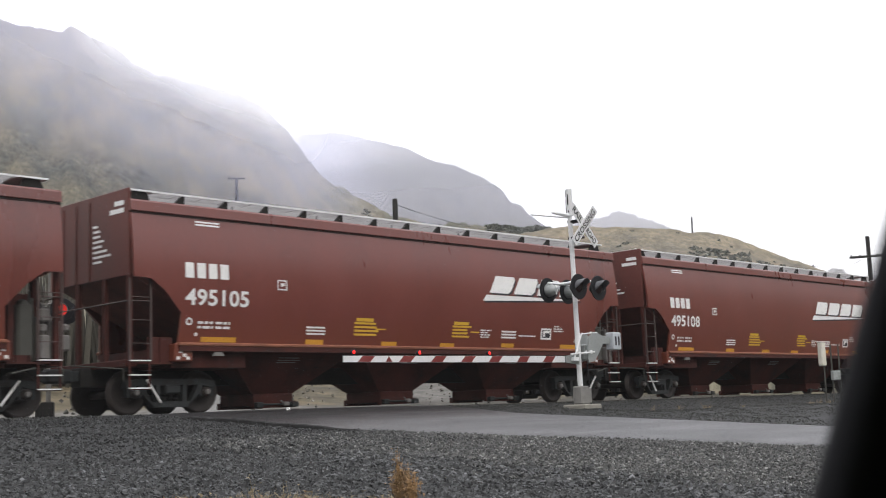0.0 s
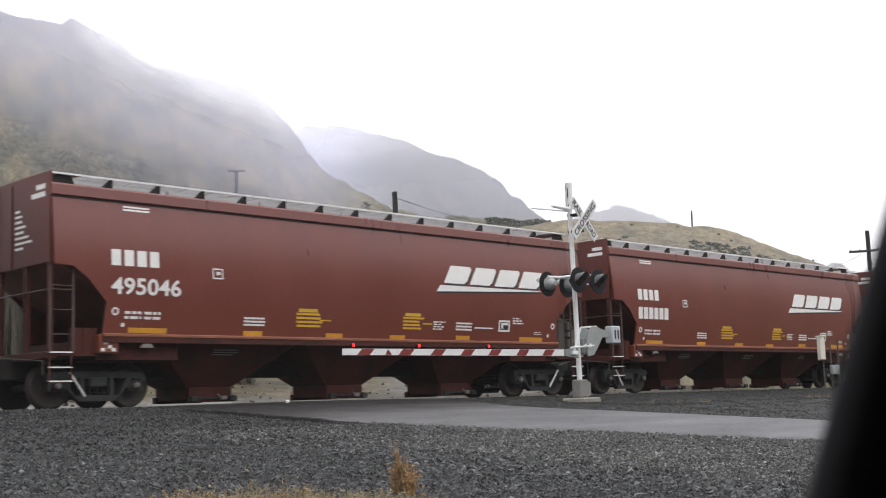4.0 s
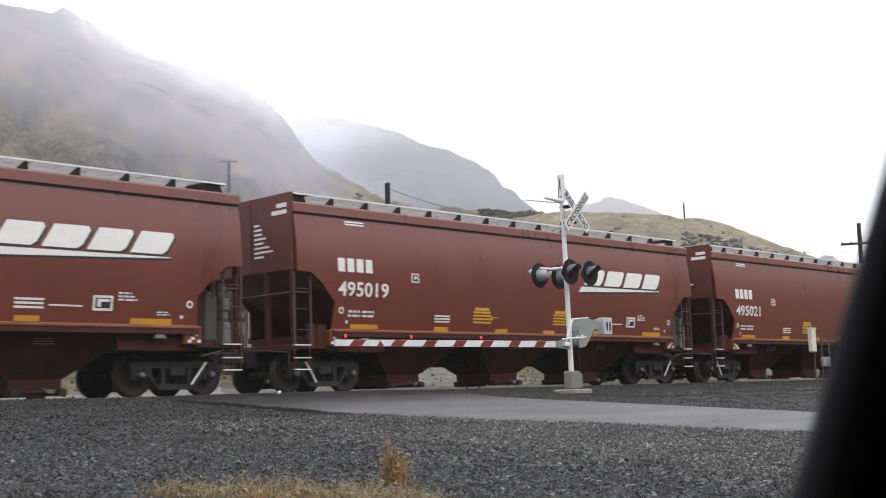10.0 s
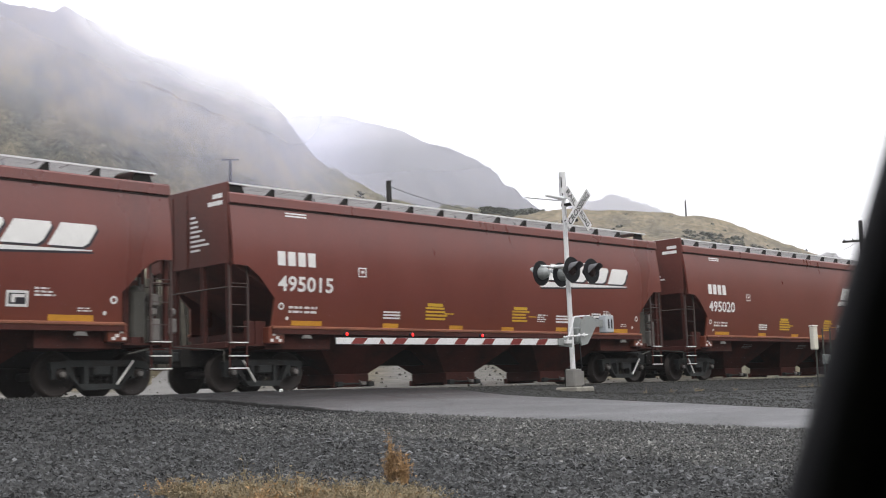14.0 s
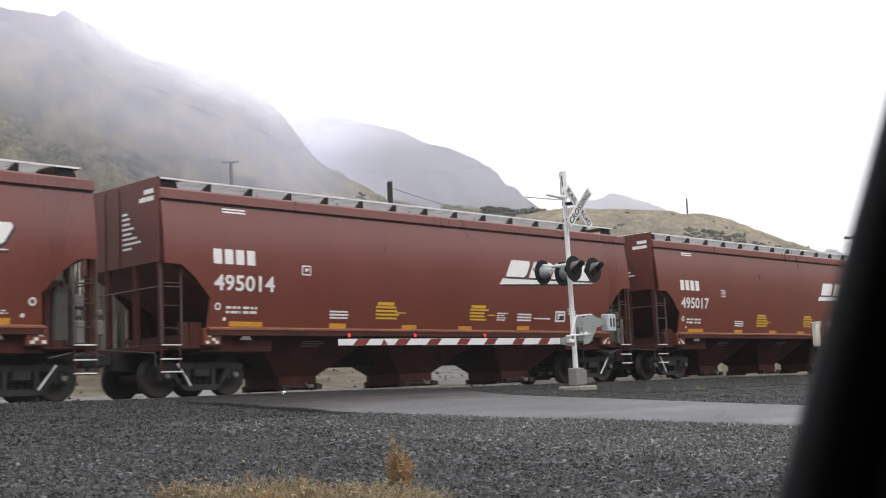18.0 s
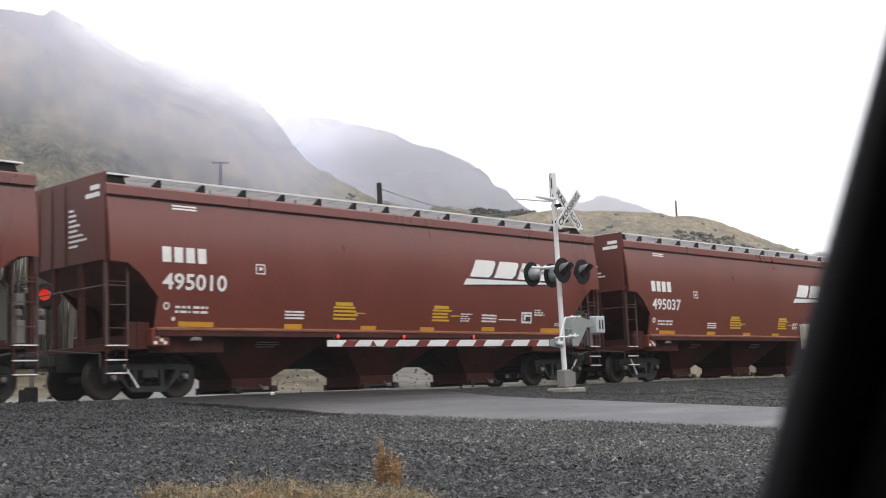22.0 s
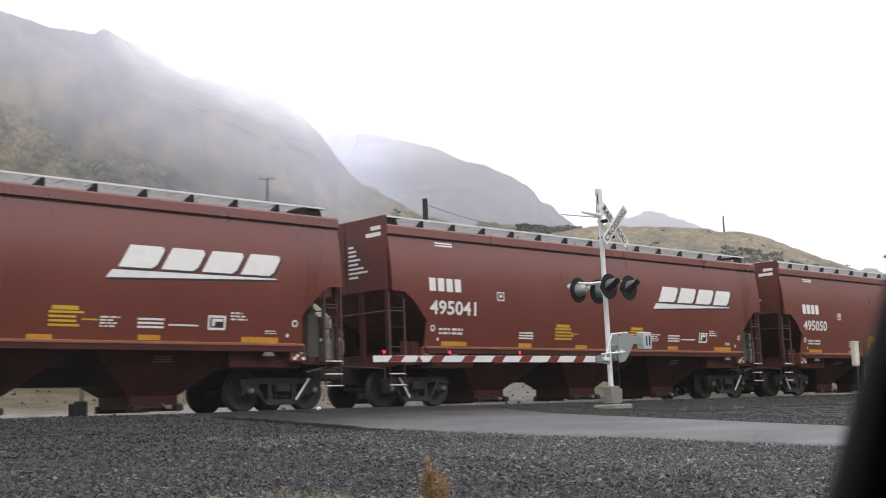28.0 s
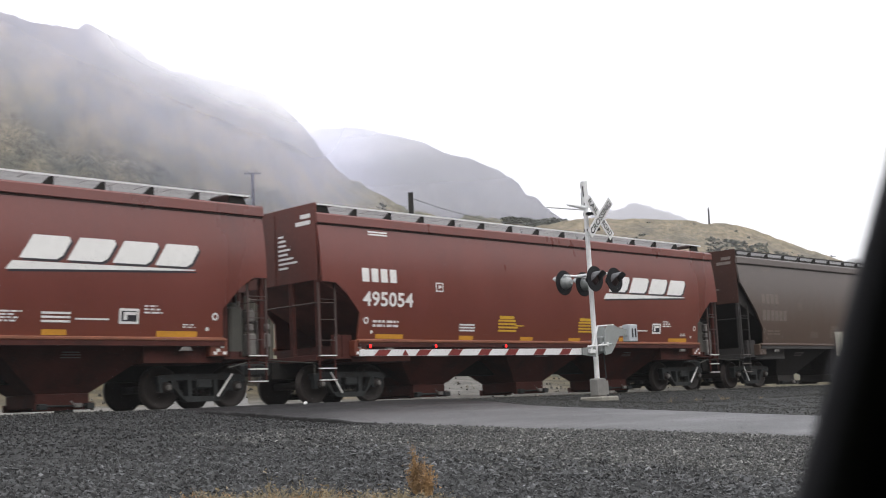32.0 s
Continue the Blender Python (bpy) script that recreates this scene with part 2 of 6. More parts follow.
def asphalt():
    """Worn wet asphalt; an apron before the rails darkened for shade and wet, with an uneven edge, and long faint
    tracks and patches.
    """
    m = paint("wet_asphalt", (0.047, 0.047, 0.0495), 0.5, 0, 0.45, 0.6, 45, 0.6, stain=(0.03, 0.03, 0.031), spec=0.5, stretch=(0.35, 1, 1))
    n, l = m.node_tree.nodes, m.node_tree.links
    geo, sep, noi, add, rng, mix, scar, thin = (n.new("ShaderNode" + k) for k in ("NewGeometry", "SeparateXYZ", "TexNoise", "Math", "MapRange", "Mix", "TexVoronoi", "MapRange"))
    l.new(geo.outputs["Position"], sep.inputs[0])
    l.new(geo.outputs["Position"], noi.inputs["Vector"])
    noi.inputs["Scale"].default_value, noi.inputs["Detail"].default_value = 0.7, 5
    add.operation = "MULTIPLY_ADD"
    add.inputs[1].default_value = 2.2
    l.new(noi.outputs["Fac"], add.inputs[0])
    # apron mask: multiplies the colour down, painting the shade near the rails
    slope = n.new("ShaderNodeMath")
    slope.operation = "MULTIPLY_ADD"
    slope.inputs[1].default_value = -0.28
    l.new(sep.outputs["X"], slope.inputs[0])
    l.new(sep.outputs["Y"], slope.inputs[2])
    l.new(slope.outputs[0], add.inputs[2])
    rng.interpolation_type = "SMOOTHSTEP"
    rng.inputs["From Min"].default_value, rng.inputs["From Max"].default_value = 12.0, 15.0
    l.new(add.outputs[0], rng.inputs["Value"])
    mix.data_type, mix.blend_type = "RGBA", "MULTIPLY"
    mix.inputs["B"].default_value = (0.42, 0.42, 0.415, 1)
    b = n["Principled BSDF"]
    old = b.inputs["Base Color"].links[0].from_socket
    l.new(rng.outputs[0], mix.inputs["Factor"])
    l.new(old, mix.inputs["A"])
    # wheel paths and damp streaks along the road
    path, lay, damp = (n.new("ShaderNode" + k) for k in ("Mapping", "TexNoise", "MapRange"))
    path.inputs["Rotation"].default_value = (0, 0, radians(-12))
    path.inputs["Scale"].default_value = (0.3, 0.8, 1)
    l.new(geo.outputs["Position"], path.inputs["Vector"])
    l.new(path.outputs[0], lay.inputs["Vector"])
    lay.inputs["Scale"].default_value, lay.inputs["Detail"].default_value = 0.9, 4
    damp.inputs["From Min"].default_value, damp.inputs["From Max"].default_value = 0.32, 0.68
    damp.inputs["To Min"].default_value, damp.inputs["To Max"].default_value = 0.43, 0.6
    l.new(lay.outputs["Fac"], damp.inputs["Value"])
    l.new(damp.outputs[0], b.inputs["Roughness"])
    # thin sealed cracks
    scar.feature = "DISTANCE_TO_EDGE"
    scar.inputs["Scale"].default_value = 0.33
    warp = n.new("ShaderNodeVectorMath")
    warp.operation = "MULTIPLY_ADD"
    warp.inputs[1].default_value = (1.2, 1.2, 0)
    l.new(noi.outputs["Color"], warp.inputs[0])
    l.new(geo.outputs["Position"], warp.inputs[2])
    l.new(warp.outputs[0], scar.inputs["Vector"])
    thin.inputs["From Max"].default_value = 0.022
    thin.inputs["To Min"].default_value = 0.45
    l.new(scar.outputs["Distance"], thin.inputs["Value"])
    dark = n.new("ShaderNodeVectorMath")
    dark.operation = "SCALE"
    # specular drops on the apron too, keeping sky glare off it
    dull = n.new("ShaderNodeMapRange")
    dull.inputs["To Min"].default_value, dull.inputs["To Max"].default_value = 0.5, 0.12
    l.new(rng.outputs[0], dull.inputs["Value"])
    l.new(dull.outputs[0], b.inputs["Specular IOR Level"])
    l.new(mix.outputs["Result"], dark.inputs[0])
    l.new(thin.outputs[0], dark.inputs["Scale"])
    l.new(dark.outputs[0], b.inputs["Base Color"])
    return m


ASPHALT = asphalt()
TAR = paint("broken_tar_edge", (0.022, 0.022, 0.022), 0.7, 0, 0.4, 2.0, 30, 0.4, spec=0.2)
# lighter orange than the car side: skylight on the ledge put into colour
LIT_LEDGE = paint("lit_orange_ledge", (0.21, 0.073, 0.038), 0.7, 0, 0.35, 2.0, 30)
DIRT = paint("pale_wet_dirt", (0.14, 0.136, 0.129), 0.9, 0, 0.3, 0.5, 30, 0.2, stain=(0.105, 0.099, 0.091), spec=0.2)
RUBBER = paint("black_trim", (0.02, 0.021, 0.025), 0.7, 0, 0.2, spec=0.25)
TRIM = paint("dark_pillar_cloth", (0.034, 0.038, 0.038), 0.95, 0, 0.2, 20, 200, spec=0.1)
WEED = paint("dry_orange_weed", (0.3, 0.18, 0.075), 0.8, 0, 0.35, 8, 60, each=True)
STRAW = paint("dry_straw", (0.225, 0.182, 0.108), 0.85, 0, 0.3, 8, 60)
SHRUB = paint("dark_sagebrush", (0.085, 0.091, 0.064), 0.9, 0, 0.4, 0.3, 4)
BRUSH = paint("dead_brush", (0.075, 0.07, 0.058), 0.95, 0, 0.4, 0.5, 6, spec=0.1)
WIRE = paint("sooty_wire", (0.04, 0.04, 0.042), 0.7, 0, 0.1)
CABINET = paint("cream_cabinet_paint", (0.6, 0.58, 0.5), 0.5, 0, 0.1, 3, 40)


# ---- mesh helpers ----
def box(bm, x0, x1, y0, y1, z0, z1, bevel=0.0):
    vs = [bm.verts.new((x, y, z)) for z in (z0, z1) for x, y in ((x0, y0), (x1, y0), (x1, y1), (x0, y1))]
    fs = [bm.faces.new([vs[i] for i in f]) for f in ((3, 2, 1, 0), (4, 5, 6, 7), (0, 1, 5, 4), (1, 2, 6, 5), (2, 3, 7, 6), (3, 0, 4, 7))]
    if bevel:
        es = list({e for f in fs for e in f.edges})
        bmesh.ops.bevel(bm, geom=es, offset=bevel, segments=1, affect="EDGES")
    return vs


def prism(bm, pts, y0, y1):
    """A polygon in the xz plane, drawn out along y."""
    a = [bm.verts.new((x, y0, z)) for x, z in pts]
    b = [bm.verts.new((x, y1, z)) for x, z in pts]
    n = len(pts)
    f = [bm.faces.new(a), bm.faces.new(b[::-1])]
    for i in range(n):
        f.append(bm.faces.new((a[i], b[i], b[(i + 1) % n], a[(i + 1) % n])))
    bmesh.ops.recalc_face_normals(bm, faces=f)


def rod(bm, a, b, r, n=8, r2=None):
    """A round bar from a to b."""
    a, b = Vector(a), Vector(b)
    q = (b - a).to_track_quat("Z", "Y")
    r2 = r if r2 is None else r2
    ring = [[bm.verts.new(p + q @ Vector((math.cos(i * math.tau / n) * s, math.sin(i * math.tau / n) * s, 0))) for i in range(n)] for p, s in ((a, r), (b, r2))]
    for i in range(n):
        bm.faces.new((ring[0][i], ring[0][(i + 1) % n], ring[1][(i + 1) % n], ring[1][i]))
    bm.faces.new(ring[0][::-1])
    bm.faces.new(ring[1])


def lathe(bm, profile, centre, axis="Y", n=24):
    """Rings of (offset along the axis, radius) about a centre."""
    c = Vector(centre)
    rings = []
    for o, r in profile:
        ring = []
        for i in range(n):
            u, v = math.cos(i * math.tau / n) * r, math.sin(i * math.tau / n) * r
            p = {"Y": (u, o, v), "Z": (u, v, o), "X": (o, u, v)}[axis]
            ring.append(bm.verts.new(c + Vector(p)))
        rings.append(ring)
    fs = []
    for a, b in zip(rings, rings[1:]):
        for i in range(n):
            fs.append(bm.faces.new((a[i], a[(i + 1) % n], b[(i + 1) % n], b[i])))
    fs += [bm.faces.new(rings[0][::-1]), bm.faces.new(rings[-1])]
    bmesh.ops.recalc_face_normals(bm, faces=fs)


def mesh_of(name, bm, material, smooth=False):
    me = bpy.data.meshes.new(name)
    bm.to_mesh(me)
    bm.free()
    me.materials.append(material)
    if smooth:
        me.polygons.foreach_set("use_smooth", [True] * len(me.polygons))
    return me


def part(name, bm, material, parent, label="", smooth=False, at=None):
    """Links a bmesh (or a finished mesh) as one mesh object under a thing or a part."""
    me = bm if isinstance(bm, bpy.types.Mesh) else mesh_of(name, bm, material, smooth)
    ob = new(name, me)
    ob.parent = parent
    if at is not None:
        ob.matrix_basis = at
    return tagged(ob, label)


def thing(name, label, category, m=None, group="", kind=""):
    ob = new(name)
    ob.empty_display_size = 0.1
    if m is not None:
        ob.matrix_basis = m
    return tagged(ob, label, category, group, kind)


def solid(name, bm, material, label, category, m=None, group="", kind="", smooth=False):
    ob = new(name, mesh_of(name, bm, material, smooth))
    if m is not None:
        ob.matrix_basis = m
    return tagged(ob, label, category, group, kind)


def raw_mesh(name, verts, faces, material):
    me = bpy.data.meshes.new(name)
    me.from_pydata(verts, [], faces)
    me.materials.append(material)
    return me


_GLYPHS = {}


def writing(text):
    """Flat triangles of a text in Blender's built-in font, scaled to the box 0..1 by 0..1."""
    if text not in _GLYPHS:
        cu = bpy.data.curves.new("writing", "FONT")
        cu.body = text
        cu.resolution_u = 3
        cu.space_character = 1.02
        cu.offset = 0.022
        tmp = new("writing", cu)
        me = bpy.data.meshes.new_from_object(tmp)
        pts = [v.co.copy() for v in me.vertices]
        x0, x1 = min(p.x for p in pts), max(p.x for p in pts)
        y0, y1 = min(p.y for p in pts), max(p.y for p in pts)
        _GLYPHS[text] = ([((p.x - x0) / (x1 - x0), (p.y - y0) / (y1 - y0)) for p in pts], [tuple(f.vertices) for f in me.polygons])
        bpy.data.objects.remove(tmp)
        bpy.data.meshes.remove(me)
        bpy.data.curves.remove(cu)
    return _GLYPHS[text]


# ---- the land ----
def land_z(x, y):
    """Height of the ground over the rail heads."""
    if y < 19.0:
        z = -1.45 + 0.0683 * y if y > -8 else -2.0
    elif y < 21.6:
        z = -0.152 + 0.11 * min(1, (y - 19.0) / 1.8)
    elif y < 22.6:
        z = -0.05
    elif y < 25.6:
        z = -0.2
    elif y < 28:
        z = -0.2 - 0.08 * (y - 25.6)
    else:
        z = -0.39 + 0.125 * min(y - 28, 34) ** 0.97
    # beside the road the ballast falls away from the track
    if 16.0 < y < 21.6 and x > 23.2:
        z -= 0.16 * min(1, (x - 23.2) / 1.5) * (1 - abs(y - 18.6) / 3.0)
    if y < 18 and not 12.0 < x < 22.6:
        near = min(1, max(0, 12 - x) / 2) if x < 17 else 1
        z += near * (0.03 * noise.noise((x * 0.5, y * 0.5, 0)) + 0.035 * noise.noise((x * 0.9 - y * 0.3, y * 1.4, 8)) + 0.02 * noise.noise((x * 1.7, y * 2.4, 4)))
    return z


def ground_sheet():
    def steps(marks):
        out = []
        for a, b, s in marks:
            out += list(np.arange(a, b, s))
        return out
    xs = steps([(-3000, -400, 400), (-400, -40, 40), (-40, 0, 5), (0, 46, 0.5), (46, 110, 4), (110, 500, 60), (500, 3201, 450)])
    ys = steps([(-1200, -100, 200), (-100, -10, 15), (-10, 2, 1.5), (2, 28, 0.4), (28, 64, 4), (64, 70, 6)]) + [75, 90, 130, 300, 1000, 3200]
    verts = [(x, y, land_z(x, y)) for y in ys for x in xs]
    w = len(xs)
    faces = [(j * w + i, j * w + i + 1, (j + 1) * w + i + 1, (j + 1) * w + i) for j in range(len(ys) - 1) for i in range(w - 1)]
    m = paint("dark_wet_gravel_ground", (0.026, 0.027, 0.027), 0.7, 0, 0.45, 0.5, 28, 0.9, stain=(0.016, 0.017, 0.017), spec=0.12)
    n, l = m.node_tree.nodes, m.node_tree.links
    # beyond the track the ground is dry grass and pale dirt
    geo, sep, rng = n.new("ShaderNodeNewGeometry"), n.new("ShaderNodeSeparateXYZ"), n.new("ShaderNodeMapRange")
    l.new(geo.outputs["Position"], sep.inputs[0])
    l.new(sep.outputs["Y"], rng.inputs["Value"])
    rng.inputs["From Min"].default_value, rng.inputs["From Max"].default_value = 26.0, 28.5
    dry, noi = n.new("ShaderNodeValToRGB"), n.new("ShaderNodeTexNoise")
    noi.inputs["Scale"].default_value, noi.inputs["Detail"].default_value = 0.4, 10
    l.new(geo.outputs["Position"], noi.inputs["Vector"])
    l.new(noi.outputs["Fac"], dry.inputs["Fac"])
    dry.color_ramp.elements[0].position, dry.color_ramp.elements[1].position = 0.35, 0.65
    dry.color_ramp.elements[0].color, dry.color_ramp.elements[1].color = (0.05, 0.044, 0.028, 1), (0.118, 0.096, 0.061, 1)
    mix = n.new("ShaderNodeMix")
    mix.data_type = "RGBA"
    b = n["Principled BSDF"]
    old = b.inputs["Base Color"].links[0].from_socket
    l.new(rng.outputs[0], mix.inputs["Factor"])
    l.new(old, mix.inputs["A"])
    # a bare strip beside the track, then the grassy bank
    bare, bank = n.new("ShaderNodeMix"), n.new("ShaderNodeMapRange")
    bare.data_type = "RGBA"
    bank.inputs["From Min"].default_value, bank.inputs["From Max"].default_value = 34.4, 36.0
    wob = n.new("ShaderNodeMath")
    wob.operation = "MULTIPLY_ADD"
    wob.inputs[1].default_value = 3.0
    l.new(noi.outputs["Fac"], wob.inputs[0])
    l.new(sep.outputs["Y"], wob.inputs[2])
    l.new(wob.outputs[0], bank.inputs["Value"])
    l.new(bank.outputs[0], bare.inputs["Factor"])
    # a fan of grey crushed stone cuts the bank
    lean, fan, grey = n.new("ShaderNodeMath"), n.new("ShaderNodeValToRGB"), n.new("ShaderNodeMix")
    lean.operation = "MULTIPLY_ADD"
    lean.inputs[1].default_value = -0.94
    l.new(sep.outputs["Y"], lean.inputs[0])
    l.new(sep.outputs["X"], lean.inputs[2])
    span = n.new("ShaderNodeMapRange")
    span.inputs["From Min"].default_value, span.inputs["From Max"].default_value = -16.0, 16.0
    l.new(lean.outputs[0], span.inputs["Value"])
    l.new(span.outputs[0], fan.inputs["Fac"])
    fe = fan.color_ramp.elements
    fe[0].position, fe[1].position = 0.475, 0.525
    fe[0].color, fe[1].color = (0, 0, 0, 1), (1, 1, 1, 1)
    for at, v in ((0.72, 1), (0.81, 0)):
        q = fe.new(at)
        q.color = (v, v, v, 1)
    grey.data_type = "RGBA"
    l.new(fan.outputs["Color"], grey.inputs["Factor"])
    l.new(dry.outputs["Color"], grey.inputs["A"])
    grey.inputs["B"].default_value = (0.105, 0.1, 0.094, 1)
    strip_tone = n.new("ShaderNodeValToRGB")
    l.new(span.outputs[0], strip_tone.inputs["Fac"])
    te = strip_tone.color_ramp.elements
    te[0].position, te[1].position = 0.05, 0.62
    te[0].color, te[1].color = (0.155, 0.151, 0.144, 1), (0.045, 0.041, 0.034, 1)
    q = te.new(0.4)
    q.color = (0.082, 0.078, 0.07, 1)
    l.new(strip_tone.outputs["Color"], bare.inputs["A"])
    l.new(grey.outputs["Result"], bare.inputs["B"])
    # clods, stones and dry patches
    clod, tone, patch = n.new("ShaderNodeTexNoise"), n.new("ShaderNodeValToRGB"), n.new("ShaderNodeMix")
    clod.inputs["Scale"].default_value, clod.inputs["Detail"].default_value, clod.inputs["Roughness"].default_value = 1.1, 9, 0.68
    l.new(geo.outputs["Position"], clod.inputs["Vector"])
    l.new(clod.outputs["Fac"], tone.inputs["Fac"])
    tone.color_ramp.elements[0].position, tone.color_ramp.elements[1].position = 0.36, 0.64
    tone.color_ramp.elements[0].color, tone.color_ramp.elements[1].color = (0.58, 0.58, 0.54, 1), (1.3, 1.27, 1.2, 1)
    patch.data_type, patch.blend_type = "RGBA", "MULTIPLY"
    patch.inputs["Factor"].default_value = 1.0
    l.new(bare.outputs["Result"], patch.inputs["A"])
    l.new(tone.outputs["Color"], patch.inputs["B"])
    l.new(patch.outputs["Result"], mix.inputs["B"])
    l.new(mix.outputs["Result"], b.inputs["Base Color"])
    me = raw_mesh("ground", verts, faces, m)
    me.polygons.foreach_set("use_smooth", [True] * len(me.polygons))
    return tagged(new("ground", me), "dark wet gravel ground, dry grass beyond the railway", "ground", kind="structure")


ground_sheet()


def road_strip(name, y0, y1, label, x_of, lift, material):
    """The paved road, as a thin slab over the ground."""
    ys = np.arange(y0, y1 + 0.01, 0.5)
    verts, faces = [], []
    cols = 14
    for y in ys:
        a, b = x_of(y)
        a += 0.22 * noise.noise((0, y * 0.6, 1)) + 0.1 * noise.noise((0, y * 2.3, 5))
        b += 0.2 * noise.noise((9, y * 0.6, 1))
        for i in range(cols + 1):
            u = i / cols
            x = a + (b - a) * u
            crown = 0.03 * (1 - (2 * u - 1) ** 2)
            verts.append((x, y, land_z(16, y) + lift + crown + (0.0 if 0 < i < cols else -0.09)))
    w = cols + 1
    faces = [(j * w + i, j * w + i + 1, (j + 1) * w + i + 1, (j + 1) * w + i) for j in range(len(ys) - 1) for i in range(cols)]
    me = raw_mesh(name, verts, faces, material)
    me.polygons.foreach_set("use_smooth", [True] * len(me.polygons))
    return tagged(new(name, me), label, "road", kind="structure")


def road_left(y):
    return 12.75 + 0.43 * max(0, min(24, 15 - y))


def road_right(y):
    return 20.1 + (0.12 * min(30, 17 - y) if y < 17 else 0.47 * (y - 17))


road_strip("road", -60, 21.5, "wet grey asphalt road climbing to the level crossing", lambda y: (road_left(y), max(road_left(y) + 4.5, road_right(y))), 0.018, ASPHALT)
def road_lip(y0, y1):
    """The broken edge of the asphalt, a low dark step over the gravel."""
    bm = bmesh.new()
    ys = np.arange(y0, y1, 0.12)
    rows = []
    for y in ys:
        x = road_left(y) + 0.22 * noise.noise((0, y * 0.6, 1)) + 0.1 * noise.noise((0, y * 2.3, 5)) - 0.03 + 0.05 * noise.noise((3, y * 5, 2))
        z, fade = land_z(14, y), min(1, (y - y0) / 0.8, (y1 - y) / 0.8)
        h = (0.075 + 0.03 * noise.noise((7, y * 3, 2))) * fade
        rows.append([bm.verts.new(p) for p in ((x, y, z - 0.05), (x + 0.01, y, z + h - 0.015), (x + 0.03, y, z + h), (x + 0.16, y, z + h * 0.8), (x + 0.4, y, z - 0.02))])
    for a, b in zip(rows, rows[1:]):
        for i in range(4):
            bm.faces.new((a[i], a[i + 1], b[i + 1], b[i]))
    bmesh.ops.recalc_face_normals(bm, faces=bm.faces[:])
    return solid("road_edge", bm, TAR, "broken dark edge of the asphalt road", "road edge", kind="structure")


road_lip(14.3, 19.4)
road_strip("road_beyond", 25.6, 62, "pale wet road beyond the railway", lambda y: (14.8 + 0.74 * (y - 25), 18.3 + 0.72 * (y - 25)), 0.03, DIRT)


# ---- hills and low cloud ----
def ramp_of(points, a):
    for (a0, e0), (a1, e1) in zip(points, points[1:]):
        if a <= a1:
            u = max(0.0, min(1.0, (a - a0) / (a1 - a0)))
            return e0 + (e1 - e0) * u
    return points[-1][1]


def hill_el(crest, near, far, foot, bend, az, d):
    u = max(0.0, min(1.0, (d - near) / (far - near)))
    return foot + (ramp_of(crest, az) - foot) * u ** bend


def hill_z(form, relief, az, d):
    """Height of a hillside: its form, gullies that run down the slope, and a ragged crest. relief is (amount, seed, raggedness)."""
    crest, near, far, foot, bend = form
    rough, seed, ragged = relief
    u = (d - near) / (far - near)
    x, y = math.sin(radians(az)) * d, math.cos(radians(az)) * d
    amp = rough * d * min(1.0, 1.4 * max(0, u) / (max(0, u) + 0.4))
    k = 14.0 / far
    f = noise.fractal((x * k + seed, y * k, 0), 1.1, 2.1, 4) * 0.3 - abs(noise.noise((az * 0.55 + u * 2.2 + seed, u * 0.8, 3))) * 1.3
    f -= abs(noise.noise((az * 2.1 + u * 5 + seed, u * 2.5, 9))) * 0.35
    jag = noise.fractal((x * k * 3 + seed, y * k * 3, 7), 0.5, 2.1, 6) * ragged
    w = max(0.0, min(1.0, (1.0 - u) * 1.9))
    w = w * w * (3 - 2 * w)
    z = math.tan(radians(hill_el(*form, az, d))) * d + EYE_Z + amp * (f * w + jag * (1 - w))
    return z - max(0, u - 1) * far * 0.6


def hill(name, label, form, relief, az0, az1, material, rows=70, step=0.16):
    """A hillside that climbs from near to its crest at far; crest is its skyline as bearings and elevations."""
    azs = np.arange(az0, az1 + step / 2, step)
    near, far = form[1], form[2]
    verts = []
    for j in range(rows + 6):
        d = near + (far - near) * j / rows
        for a in azs:
            verts.append((math.sin(radians(a)) * d, math.cos(radians(a)) * d, hill_z(form, relief, a, d) if j else -4.0))
    w = len(azs)
    faces = [(j * w + i, j * w + i + 1, (j + 1) * w + i + 1, (j + 1) * w + i) for j in range(rows + 5) for i in range(w - 1)]
    me = raw_mesh(name, verts, faces, material)
    me.polygons.foreach_set("use_smooth", [True] * len(me.polygons))
    # across by bearing, up by the height of the slope
    lay = me.uv_layers.new(name="UVMap")
    for lp in me.loops:
        j, i = divmod(lp.vertex_index, w)
        lay.data[lp.index].uv = (azs[i], 12 * (j / rows) ** form[4])
    return tagged(new(name, me), label, "hill", kind="structure")


